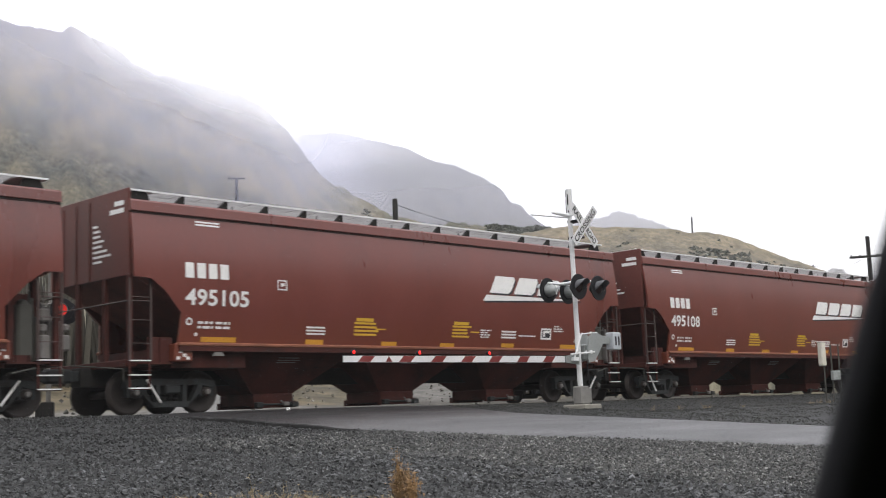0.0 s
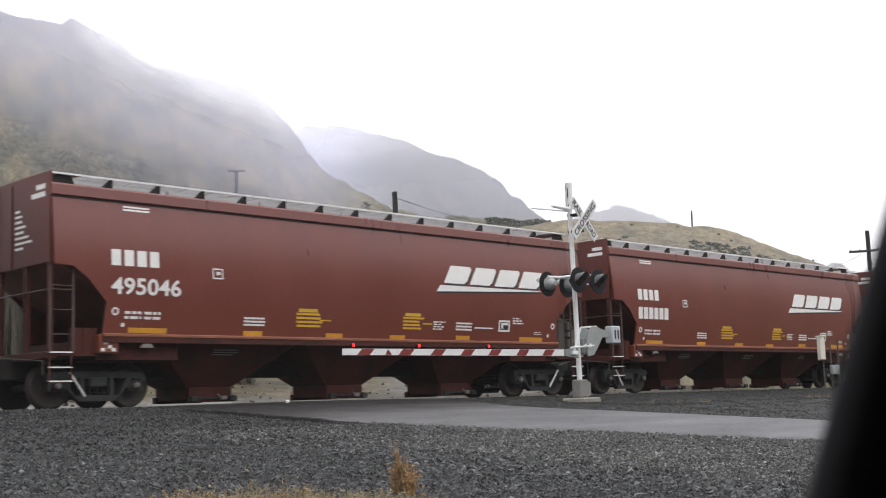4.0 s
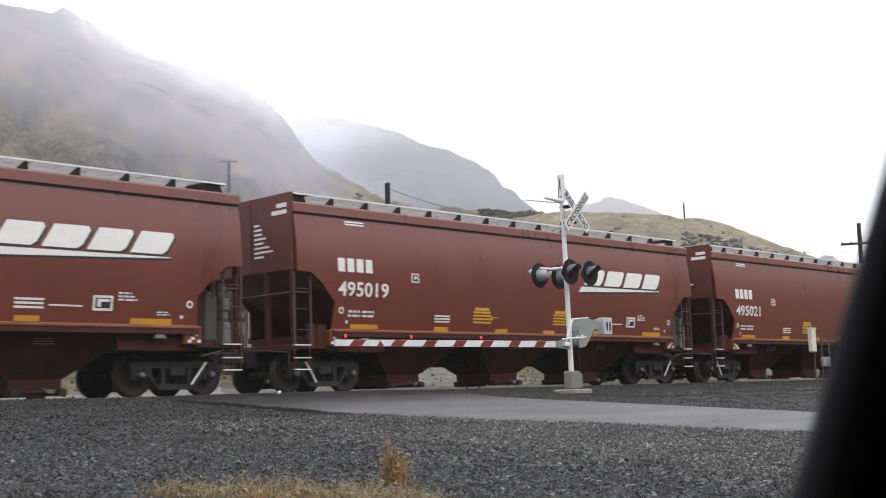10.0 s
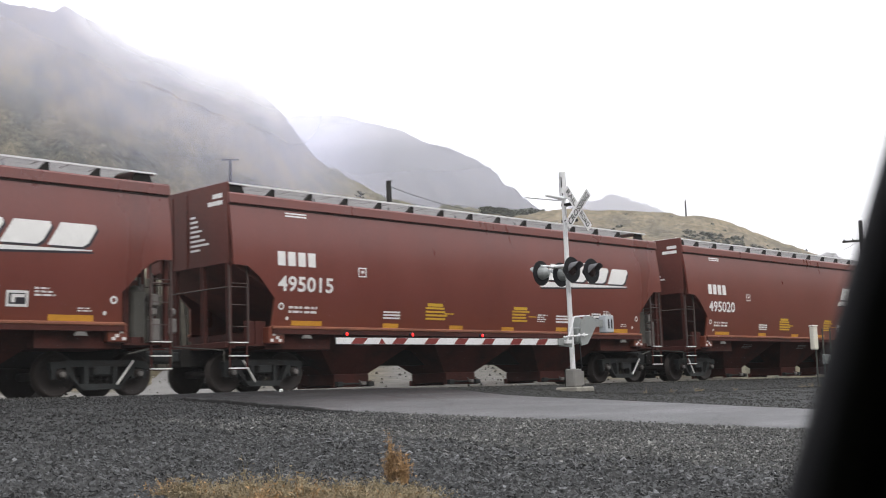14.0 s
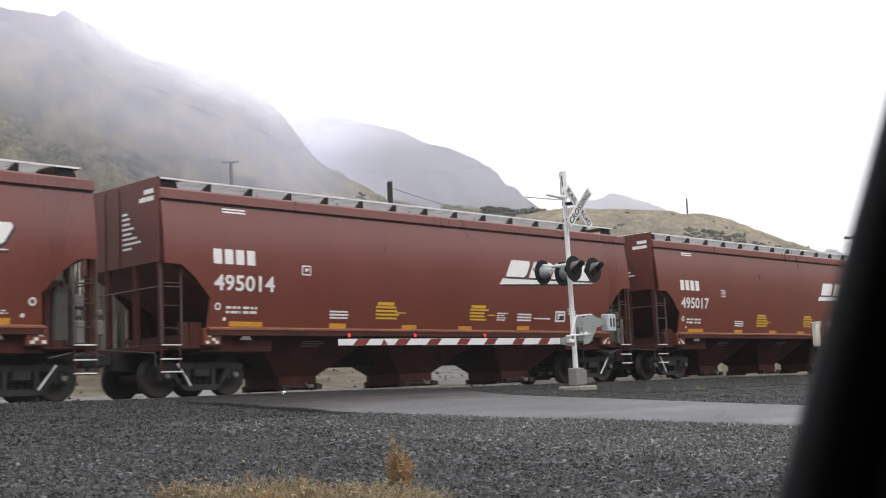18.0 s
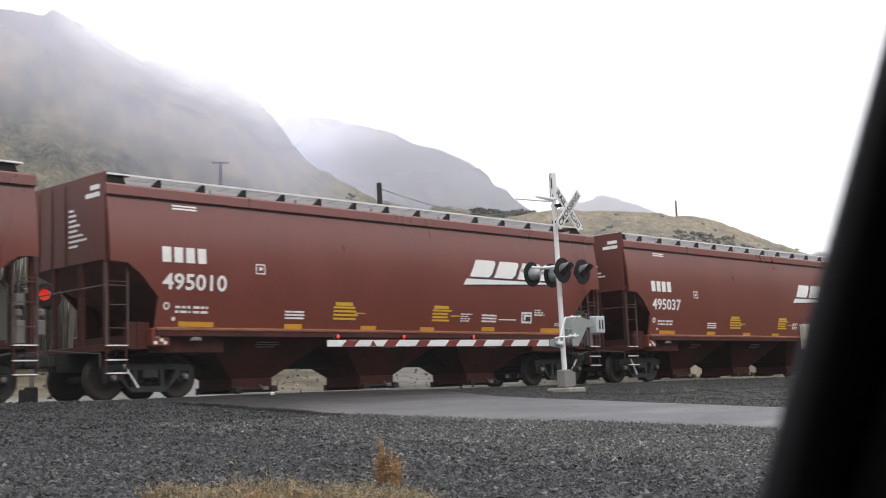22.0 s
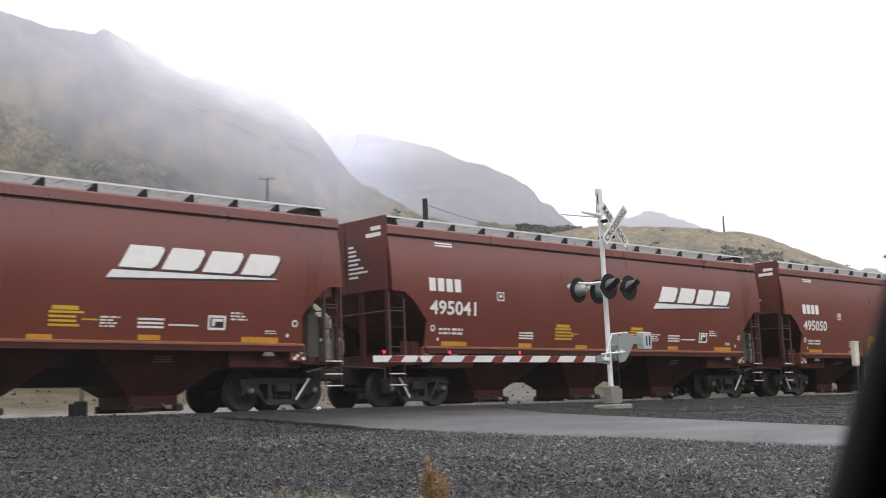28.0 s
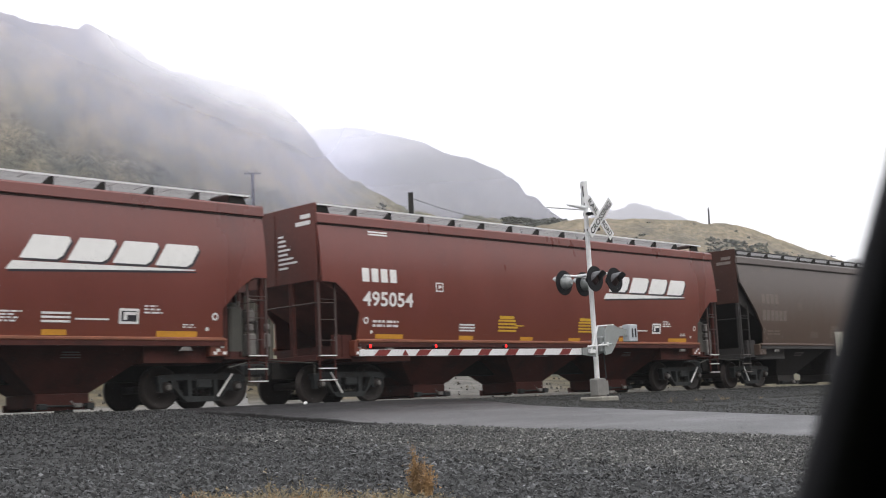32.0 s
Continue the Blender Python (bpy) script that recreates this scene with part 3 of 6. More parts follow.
def hillside(name, pale, dry, dark, scale):
    m = bpy.data.materials.new(name)
    m.use_nodes = True
    n, l = m.node_tree.nodes, m.node_tree.links
    b = n["Principled BSDF"]
    b.inputs["Roughness"].default_value = 0.95
    b.inputs["Specular IOR Level"].default_value = 0.1
    # patches of scrub run slantwise down the slope
    tc = n.new("ShaderNodeTexCoord")
    mp = n.new("ShaderNodeMapping")
    mp.inputs["Rotation"].default_value = (0, 0, radians(24))
    mp.inputs["Scale"].default_value = (1, 1.7, 1)
    l.new(tc.outputs["UV"], mp.inputs["Vector"])
    col = None
    for sc, p0, p1, c0, c1, amount in ((scale, 0.36, 0.64, dry, pale, 1.0), (scale * 3.1, 0.4, 0.6, dark, (1, 1, 1), 0.55), (scale * 9, 0.4, 0.6, dark, (1.12, 1.12, 1.12), 0.55)):
        noi, ramp = n.new("ShaderNodeTexNoise"), n.new("ShaderNodeValToRGB")
        noi.inputs["Scale"].default_value, noi.inputs["Detail"].default_value, noi.inputs["Roughness"].default_value = sc, 8, 0.62
        l.new(mp.outputs[0], noi.inputs["Vector"])
        l.new(noi.outputs["Fac"], ramp.inputs["Fac"])
        e = ramp.color_ramp.elements
        e[0].position, e[1].position = p0, p1
        e[0].color, e[1].color = (*c0, 1), (*c1, 1)
        if col is None:
            col = ramp.outputs["Color"]
            continue
        mix = n.new("ShaderNodeMix")
        mix.data_type, mix.blend_type = "RGBA", "MULTIPLY"
        mix.inputs["Factor"].default_value = amount
        l.new(col, mix.inputs["A"])
        l.new(ramp.outputs["Color"], mix.inputs["B"])
        col = mix.outputs["Result"]
    l.new(col, b.inputs["Base Color"])
    return m


CREST_A = [(4, 19.5), (22, 18.9), (27.5, 17.8), (28.5, 17.75), (29.0, 18.1), (29.6, 17.7), (32.6, 16.0), (36.2, 15.3), (36.9, 15.05), (37.8, 14.6), (38.3, 14.0), (38.9, 13.35), (39.7, 12.0), (40.8, 11.1), (42.5, 10.05), (43.5, 9.47), (45.7, 8.85), (49, 8.62), (52, 8.3), (56, 7.0), (66, 3.5), (80, 1)]
CREST_B = [(30, 12), (38, 13.3), (41.5, 13.3), (44.2, 12.6), (45.4, 12.13), (46.7, 11.6), (47.2, 11.42), (48.1, 10.98), (48.7, 10.56), (49.05, 10.3), (49.3, 9.88), (49.8, 9.68), (50.1, 9.26), (50.9, 8.58), (51.4, 8.3), (56, 6.5), (70, 3)]
CREST_C = [(48, 7), (51.8, 8.3), (53.0, 8.75), (53.9, 8.87), (54.04, 9.08), (54.34, 9.02), (54.44, 9.14), (54.54, 8.95), (54.95, 8.8), (55.09, 8.91), (55.2, 8.84), (55.3, 8.67), (55.6, 8.68), (55.7, 8.57), (56.0, 8.56), (56.1, 8.4), (56.5, 8.22), (57.1, 8.1), (57.2, 7.98), (58.2, 7.6), (60, 6.5), (75, 3)]
CREST_D = [(46, 8.0), (51.7, 8.5), (53.4, 8.45), (56, 8.2), (58.3, 7.88), (59.8, 7.4), (63, 5.95), (68, 3.8), (76, 1.5), (90, 1)]
FORM_A, FORM_D = (CREST_A, 62, 420, 3.0, 0.62), (CREST_D, 64, 300, 2.0, 0.6)
RELIEF_A, RELIEF_D = (0.0105, 0.0, 0.42), (0.008, 5.5, 0.2)
hill("hill_steep", "steep tan and green grassy hill under low cloud", FORM_A, RELIEF_A, 4, 80, hillside("steep_hillside", (0.225, 0.194, 0.136), (0.118, 0.119, 0.099), (0.53, 0.55, 0.55), 0.55), 90)
hill("hill_far", "hazy grey-green hill behind the steep one", (CREST_B, 440, 900, 3.0, 0.8), (0.012, 3.3, 0.14), 30, 70, hillside("far_hillside", (0.125, 0.118, 0.1), (0.06, 0.062, 0.055), (0.6, 0.6, 0.6), 0.8), 40)
hill("hill_crag", "distant rocky crag in the haze", (CREST_C, 1000, 1500, 3.0, 0.9), (0.012, 8.1, 0.34), 46, 75, hillside("crag_rock", (0.12, 0.112, 0.095), (0.075, 0.075, 0.067), (0.5, 0.5, 0.5), 0.9), 30, 0.07)
hill("hill_low", "low rounded hill of dry yellow grass", FORM_D, RELIEF_D, 46, 90, hillside("low_hillside", (0.235, 0.19, 0.125), (0.13, 0.115, 0.084), (0.5, 0.52, 0.47), 0.6), 60)
# unseen ridge added behind the camera; cuts low sky light on the train
hill("hill_light_block", "unseen dark hillside added behind the camera to block low light", ([(92, 5), (110, 15), (200, 19), (330, 16), (352, 8)], 120, 420, 1.0, 0.8), (0.01, 9.0, 0.3), 92, 352, hillside("shaded_hillside", (0.12, 0.11, 0.07), (0.07, 0.07, 0.045), (0.6, 0.6, 0.56), 0.3), 16, 2.6)


def cloud_sheet(name, d, az0, az1, el0, el1, material, label, lean=1.4):
    """A sheet of thin cloud that leans back over the slopes."""
    verts, faces, uvs = [], [], []
    na, ne = 40, 24
    for j in range(ne + 1):
        e = el0 + (el1 - el0) * j / ne
        for i in range(na + 1):
            a = az0 + (az1 - az0) * i / na
            r = d * (1 + lean * j / ne)
            verts.append((math.sin(radians(a)) * r, math.cos(radians(a)) * r, math.tan(radians(e)) * r + EYE_Z))
            uvs.append((a, e))
    w = na + 1
    faces = [(j * w + i, j * w + i + 1, (j + 1) * w + i + 1, (j + 1) * w + i) for j in range(ne) for i in range(na)]
    me = raw_mesh(name, verts, faces, material)
    lay = me.uv_layers.new(name="UVMap")
    for lp in me.loops:
        lay.data[lp.index].uv = uvs[lp.vertex_index]
    return tagged(new(name, me), label, "cloud", kind="structure")


LABEL = "thin white low cloud drifting across the hills"
cloud_sheet("backdrop_mist_1", 104, 6, 52, 4, 28, mist("low_cloud", 8.2, 20.4, 0.58, 0.3, 4.0, (44.5, 39.0), tilt=0.4, ripple=1.7, tone=(0.59, 0.6, 0.76)), LABEL)
cloud_sheet("backdrop_mist_6", 100, 6, 50, 4, 28, mist("crest_cloud", 14.5, 17.6, 0.54, 0.45, 7.0, (40.4, 38.0), 0.38, 1.0, (0.95, 0.955, 1.0), (27.8, 31.2)), LABEL)
cloud_sheet("backdrop_mist_7", 110, 28, 40, 4, 28, mist("drifting_cloud", 13.6, 16.8, 0.16, 0.5, 21.0, (38.8, 34.5), 0.22, 1.6, (0.97, 0.975, 1.0), (29.2, 32.2)), LABEL)
cloud_sheet("backdrop_mist_2", 432, 30, 66, 2, 26, mist("haze_mist", 2.5, 14.0, 0.41, 0.3, 9.0, (66, 58), ripple=1.2, tone=(0.66, 0.668, 0.75)), LABEL)
cloud_sheet("backdrop_mist_3", 436, 30, 66, 5, 26, mist("top_mist", 9.8, 12.6, 0.3, 0.35, 12.0, (60, 48), -0.1, 1.4, (0.93, 0.935, 1.0)), LABEL)
cloud_sheet("backdrop_mist_5", 95, 38, 75, 1, 20, mist("near_haze", 1, 5, 0.05, 0.3, 18.0, (44, 52)), LABEL)
cloud_sheet("backdrop_mist_4", 960, 46, 75, 1, 20, mist("far_mist", -2, 1, 0.47, 0.3, 15.0, (75, 66), tone=(0.74, 0.742, 0.765)), LABEL, 0.02)


# ---- the railway track ----
def rail_bm(x0, x1, y):
    bm = bmesh.new()
    prof = [(-0.07, -0.17), (0.07, -0.17), (0.07, -0.155), (0.012, -0.135), (0.012, -0.045), (0.036, -0.035), (0.036, -0.006), (0.03, 0.0), (-0.03, 0.0), (-0.036, -0.006), (-0.036, -0.035), (-0.012, -0.045), (-0.012, -0.135), (-0.07, -0.155)]
    a = [bm.verts.new((x0, y + u, v)) for u, v in prof]
    b = [bm.verts.new((x1, y + u, v)) for u, v in prof]
    for i in range(len(prof)):
        k = (i + 1) % len(prof)
        bm.faces.new((a[i], a[k], b[k], b[i]))
    bm.faces.new(a[::-1]), bm.faces.new(b)
    bmesh.ops.recalc_face_normals(bm, faces=bm.faces[:])
    return bm


track = thing("railway_track", "straight single railway track on dark ballast", "railway track", kind="structure")
for side in (-0.753, 0.753):
    part("rail", rail_bm(-800, 860, TRACK_Y + side), RAIL, track, "worn steel rail, bright on top")
tie_bm = bmesh.new()
box(tie_bm, -0.115, 0.115, -1.3, 1.3, -0.33, -0.172, 0.012)
tie_mesh = mesh_of("tie", tie_bm, TIE)
for i in range(-4, 110):
    x = i * 0.5
    if not 11.6 < x < 22.9:
        part("tie", tie_mesh, TIE, track, at=pose(x, TRACK_Y + random.uniform(-0.03, 0.03), 0, 0, 0, random.uniform(-1, 1)))
# timber and concrete panels that carry the road over the rails
panel_bm = bmesh.new()
box(panel_bm, 0, 2.08, 0, 1.36, -0.25, -0.004, 0.012)
inner = mesh_of("crossing_panel", panel_bm, PANEL)
panel_bm = bmesh.new()
box(panel_bm, 0, 2.08, 0, 1.2, -0.3, -0.006, 0.012)
outer = mesh_of("crossing_panel", panel_bm, PANEL)
for i in range(5):
    part("crossing_panel", inner, CONCRETE, track, at=pose(11.9 + i * 2.1, TRACK_Y - 0.68, 0))
    for y in (TRACK_Y - 0.8 - 1.2, TRACK_Y + 0.8):
        part("crossing_panel", outer, CONCRETE, track, at=pose(11.9 + i * 2.1, y, 0))


# ---- the train: covered hopper cars ----
LONG = 16.71


def bulge(z):
    return 0.135 * math.sin(math.pi * max(0, min(1, (z - 1.46) / 2.74)))


def flat(bm, pts, lift=0.006):
    """A flat patch of paint on the near side, given by x and z."""
    bm.faces.new([bm.verts.new((x, -1.6 - bulge(z) - lift, z)) for x, z in pts])


def strip(bm, x0, z0, x1, z1, lift=0.006):
    flat(bm, [(x0, z0), (x1, z0), (x1, z1), (x0, z1)], lift)


def lines(bm, x0, z0, x1, z1, count, ragged, rng, fill=0.55, word=None):
    """Rows of unreadable small writing as bars."""
    h = (z1 - z0) / count
    for i in range(count):
        end = x0 + (x1 - x0) * (1 - ragged * rng.random())
        a = x0
        while a < end - 0.02:
            b = min(end, a + rng.uniform(*word)) if word else end
            strip(bm, a, z1 - (i + fill) * h, b, z1 - i * h)
            a = b + 0.035


def slant(bm, x0, x1, z0, z1, lean, lift):
    """A leaning block with clipped corners."""
    c = 0.1 * (x1 - x0)
    k = lean / (z1 - z0)
    pts = [(x0, z0), (x1 - c, z0), (x1, z0 + c), (x1, z1 - c), (x1 - c, z1), (x0, z1)]
    flat(bm, [(x + k * (z - z0), z) for x, z in pts], lift)


def side_sheet(side, cut):
    """One side of the hopper: a slightly bulging plate whose lower corners are cut away over the trucks."""
    pts = [(0, 4.2), *cut, *[(LONG - x, z) for x, z in reversed(cut)], (LONG, 4.2)]
    bm = bmesh.new()
    bm.faces.new([bm.verts.new((x, 0, z)) for x, z in pts])
    for z in np.arange(1.6, 4.2, 0.13):
        bmesh.ops.bisect_plane(bm, geom=bm.verts[:] + bm.edges[:] + bm.faces[:], plane_co=(0, 0, z), plane_no=(0, 0, 1))
    old = bm.faces[:]
    for v in bm.verts:
        v.co.y = side * (1.6 + bulge(v.co.z))
    ex = bmesh.ops.extrude_face_region(bm, geom=old)
    for v in ex["geom"]:
        if isinstance(v, bmesh.types.BMVert):
            v.co.y -= side * 0.06
    bmesh.ops.recalc_face_normals(bm, faces=bm.faces[:])
    for e in bm.edges:
        e.smooth = e.calc_face_angle(0) < 0.5
    return bm


def wheelset_bm():
    bm = bmesh.new()
    for s in (-1, 1):
        lathe(bm, [(s * 0.68, 0.15), (s * 0.68, 0.4), (s * 0.69, 0.485), (s * 0.715, 0.485), (s * 0.725, 0.458), (s * 0.82, 0.452), (s * 0.82, 0.395), (s * 0.79, 0.37), (s * 0.785, 0.2), (s * 0.82, 0.16), (s * 0.83, 0.11)], (0, 0, 0), "Y", 28)
    rod(bm, (0, -1.02, 0), (0, 1.02, 0), 0.085, 12)
    for s in (-1, 1):
        lathe(bm, [(s * 1.02, 0.12), (s * 1.1, 0.11), (s * 1.12, 0.06)], (0, 0, 0), "Y", 10)
        for i in range(3):
            a = i * math.tau / 3
            box(bm, math.cos(a) * 0.075 - 0.02, math.cos(a) * 0.075 + 0.02, s * 1.12 - 0.015, s * 1.12 + 0.015, math.sin(a) * 0.075 - 0.02, math.sin(a) * 0.075 + 0.02)
    return bm


def side_frame_bm(y):
    """A cast truck side frame: arched top, dropped bottom chord, sloping struts and open windows."""
    bm = bmesh.new()
    y0, y1 = y - 0.09, y + 0.09
    prism(bm, [(-1.12, 0.55), (-1.12, 0.7), (-0.75, 0.74), (0.75, 0.74), (1.12, 0.7), (1.12, 0.55), (0.72, 0.61), (-0.72, 0.61)], y0, y1)
    prism(bm, [(-0.42, 0.14), (0.42, 0.14), (0.5, 0.26), (-0.5, 0.26)], y0, y1)
    for s in (-1, 1):
        prism(bm, [(s * 0.5, 0.26), (s * 0.42, 0.14), (s * 0.78, 0.5), (s * 0.8, 0.62), (s * 0.68, 0.62)], y0 + 0.01, y1 - 0.01)
        prism(bm, [(s * 0.28, 0.26), (s * 0.38, 0.26), (s * 0.38, 0.61), (s * 0.28, 0.61)], y0 + 0.005, y1 - 0.005)
        prism(bm, [(s * 0.73, 0.36), (s * 0.79, 0.36), (s * 0.79, 0.56), (s * 0.73, 0.56)], y0 + 0.02, y1 - 0.02)
        prism(bm, [(s * 0.99, 0.36), (s * 1.08, 0.36), (s * 1.08, 0.56), (s * 0.99, 0.56)], y0 + 0.02, y1 - 0.02)
    return bm


WHEEL_MESH = mesh_of("wheelset", wheelset_bm(), TREAD, True)
FRAME_MESH = {s: mesh_of("side_frame", side_frame_bm(s * 0.99), IRON) for s in (-1, 1)}
SPINNERS = {-0.89: [], 0.89: []}


def spring_bm():
    bm = bmesh.new()
    for k, x in enumerate((-0.19, -0.02, 0.15)):
        for i in range(6):
            z = 0.27 + i * 0.028
            lathe(bm, [(0, 0.06), (0.016, 0.075), (0.022, 0.06)], (x + 0.02, 0, z), "Z", 8)
    return bm


SPRING_MESH = mesh_of("spring_group", spring_bm(), GRIME)


cap_bm = bmesh.new()
lathe(cap_bm, [(-0.03, 0.03), (-0.02, 0.055), (0.02, 0.06)], (0, 0, 0), "Y", 10)
CAP_MESH = mesh_of("bearing_cap", cap_bm, VALVE)


def truck(car, x, outward):
    """A two-axle truck; outward points to the car's end."""
    bm = bmesh.new()
    box(bm, -0.2, 0.2, -1.15, 1.15, 0.42, 0.62, 0.03)
    lathe(bm, [(0.62, 0.36), (0.78, 0.33)], (0, 0, 0), "Z", 16)
    t = part("truck", bm, IRON, car, "rusty black cast-steel truck", at=pose(x, 0, 0))
    for s in (-1, 1):
        part("side_frame", FRAME_MESH[s], IRON, t)
        part("spring_group", SPRING_MESH, GRIME, t, at=pose(0, s * 0.99, 0))
    for o in (-0.89, 0.89):
        w = part("wheelset", WHEEL_MESH, TREAD, t, "worn steel wheels on one axle", at=pose(o, 0, 0.457))
        SPINNERS[o].append(w)
        part("bearing_cap", CAP_MESH, VALVE, t, "pale bearing end cap", at=pose(o, -1.14, 0.457))
    bm = bmesh.new()
    box(bm, -1.5 * 0.16, 1.5 * 0.16, -0.98, 0.98, 0.2, 0.27)
    part("brake_beam", bm, GRIME, t)


CUT = [(0, 2.82), (0.4, 2.8), (0.72, 2.57), (1.17, 2.1), (1.12, 1.46)]
GREY_CUT = [(0, 3.55), (0.35, 3.1), (0.8, 2.6), (1.3, 1.95), (1.35, 1.46)]


def hopper_car(name, label, main, dim, ink, cut, hatches, boards, logo):
    """A three-bay covered hopper car. x runs along it from the number end, y across, z up from the rail heads."""
    rng = random.Random(4)
    car = thing(name, label, "hopper car", group="hopper cars of the train")
    bm = bmesh.new()
    prism(bm, [(0.0, 4.2), (0.0, 2.9), (2.95, 1.4), (LONG - 2.95, 1.4), (LONG, 2.9), (LONG, 4.2)], -1.535, 1.535)
    part("body", bm, END_LIFTED if main is BROWN else dim, car)
    for s in (-1, 1):
        part("side_sheet", side_sheet(s, cut), main, car, smooth=True)
    for x in (-0.03, LONG - 0.03):
        bm = bmesh.new()
        box(bm, x, x + 0.06, -1.575, 1.575, 2.86, 4.7 if x < 1 else 4.46, 0.01)
        out = -1 if x < 1 else 1
        edge = x if x < 1 else x + 0.06
        for y in (0.02, 0.6, 1.15):
            a, b = sorted((edge + out * 0.002, edge + out * 0.022))
            box(bm, a, b, y - 0.05, y + 0.05, 2.88, 4.6 if x < 1 else 4.4, 0.01)
        part("end_sheet", bm, END_SHADE if main is BROWN else GREY_END, car, "streaky end plate in a shaded brown, with upright ribs" if main is BROWN else "")
    for s in (-1, 1):
        bm = bmesh.new()
        rim = [[bm.verts.new((x, s * y, z)) for y, z in ((1.575, 4.212), (1.642, 4.212), (1.652, 4.225), (1.632, 4.42), (1.6, 4.46), (1.56, 4.46))] for x in (-0.02, LONG + 0.02)]
        for i in range(6):
            k = (i + 1) % 6
            bm.faces.new((rim[0][i], rim[0][k], rim[1][k], rim[1][i]))
        bm.faces.new(rim[0]), bm.faces.new(rim[1])
        bmesh.ops.recalc_face_normals(bm, faces=bm.faces[:])
        part("top_chord", bm, main, car)
        # added dark strip: the roof overhang's shade, with some dirt, put into colour
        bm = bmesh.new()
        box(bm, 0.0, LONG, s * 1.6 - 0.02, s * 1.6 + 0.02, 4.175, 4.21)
        part("shade_strip", bm, SEAM_SHADE if main is BROWN else GREY_DIM, car, "dark strip drawn as shade and dirt under the roof edge")
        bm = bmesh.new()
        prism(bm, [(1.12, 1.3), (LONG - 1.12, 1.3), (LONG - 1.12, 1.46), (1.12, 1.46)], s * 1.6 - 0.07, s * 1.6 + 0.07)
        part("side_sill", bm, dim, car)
        bm = bmesh.new()
        box(bm, 1.1, LONG - 1.1, s * 1.62 - 0.07, s * 1.62 + 0.07, 1.405, 1.482, 0.018)
        part("sill_ledge", bm, LIT_LEDGE if main is BROWN else main, car, "orange-brown ledge, coloured as if lit from above" if main is BROWN else "")
    bm = bmesh.new()
    v = [bm.verts.new(p) for p in ((0, -1.6, 4.44), (LONG, -1.6, 4.44), (LONG, 0, 4.56), (0, 0, 4.56), (LONG, 1.6, 4.44), (0, 1.6, 4.44))]
    for f in ((0, 1, 2, 3), (3, 2, 4, 5), (0, 3, 5), (1, 4, 2), (0, 5, 4, 1)):
        bm.faces.new([v[i] for i in f])
    part("roof", bm, dim, car)
    # hatch covers, running boards and their brackets
    for i in range(6):
        bm = bmesh.new()
        x0 = 0.75 + i * 2.55
        prism(bm, [(x0, 4.5), (x0 + 2.47, 4.5), (x0 + 2.47, 4.77), (x0 + 2.4, 4.81), (x0 + 0.07, 4.81), (x0, 4.77)], -0.66, 0.66)
        part("hatch_cover", bm, hatches, car)
    for s in (-1, 1):
        bm = bmesh.new()
        a, b = sorted((s * 1.3, s * 0.75))
        edge = a if s < 0 else b
        box(bm, 0.1, LONG - 0.1, edge - 0.012, edge + 0.012, 4.7, 4.738)
        walk_edge = part("running_board", bm, boards, car, "pale steel grating walkway along the roof")
        bm = bmesh.new()
        for k in range(6):
            y = a + 0.05 + k * 0.09
            box(bm, 0.1, LONG - 0.1, y - 0.004, y + 0.004, 4.704, 4.726)
        for k in range(26):
            x = 0.1 + (LONG - 0.23) * k / 25
            box(bm, x, x + 0.03, a + 0.014, b - 0.014, 4.71, 4.722)
        part("grating", bm, GRATING, walk_edge, "dull steel grating bars")
    bm = bmesh.new()
    prism(bm, [(-0.27, 4.47), (0.04, 4.47), (0.04, 4.702), (-0.02, 4.702)], -1.28, -1.2)
    br = mesh_of("bracket", bm, GRIME)
    for i in range(13):
        part("bracket", br, GRIME, car, at=pose(1.5 + i * 1.145, 0, 0))
    for x in (0.1, LONG - 0.75):
        bm = bmesh.new()
        box(bm, x, x + 0.65, -1.32, 1.32, 4.7, 4.73)
        part("end_platform", bm, boards, car, "pale steel grating across the roof end")
        for y in (-1.25, 1.25):
            bm = bmesh.new()
            prism(bm, [(x + 0.05, 4.46), (x + 0.6, 4.46), (x + 0.5, 4.7), (x + 0.15, 4.7)], y - 0.02, y + 0.02)
            part("platform_support", bm, GRIME, car)
    # hopper bays and outlet gates
    for c in (4.36, LONG / 2, LONG - 4.36):
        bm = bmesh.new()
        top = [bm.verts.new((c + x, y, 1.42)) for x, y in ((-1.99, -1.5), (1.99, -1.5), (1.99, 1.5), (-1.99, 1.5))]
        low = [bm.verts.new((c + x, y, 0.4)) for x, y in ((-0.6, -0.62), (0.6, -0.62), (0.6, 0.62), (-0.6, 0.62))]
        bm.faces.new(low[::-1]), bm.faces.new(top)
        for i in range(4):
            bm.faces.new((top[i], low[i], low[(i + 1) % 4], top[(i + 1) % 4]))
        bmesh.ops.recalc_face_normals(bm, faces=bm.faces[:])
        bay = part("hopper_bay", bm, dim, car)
        bm = bmesh.new()
        lines(bm, c - 0.35, 1.05, c + 0.35, 1.2, 3, 0.5, rng, 0.4)
        for w in bm.verts:
            w.co.y = -1.51 + (1.42 - w.co.z) * 0.863
        tagged(part("stencil", bm, FADED, bay), kind="stuff")
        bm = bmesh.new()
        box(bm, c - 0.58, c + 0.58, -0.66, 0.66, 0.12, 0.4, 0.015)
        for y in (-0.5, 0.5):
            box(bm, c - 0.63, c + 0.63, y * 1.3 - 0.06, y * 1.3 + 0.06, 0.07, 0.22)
        gate = part("outlet_gate", bm, dim, car, "grimy discharge gate in the shaded brown")
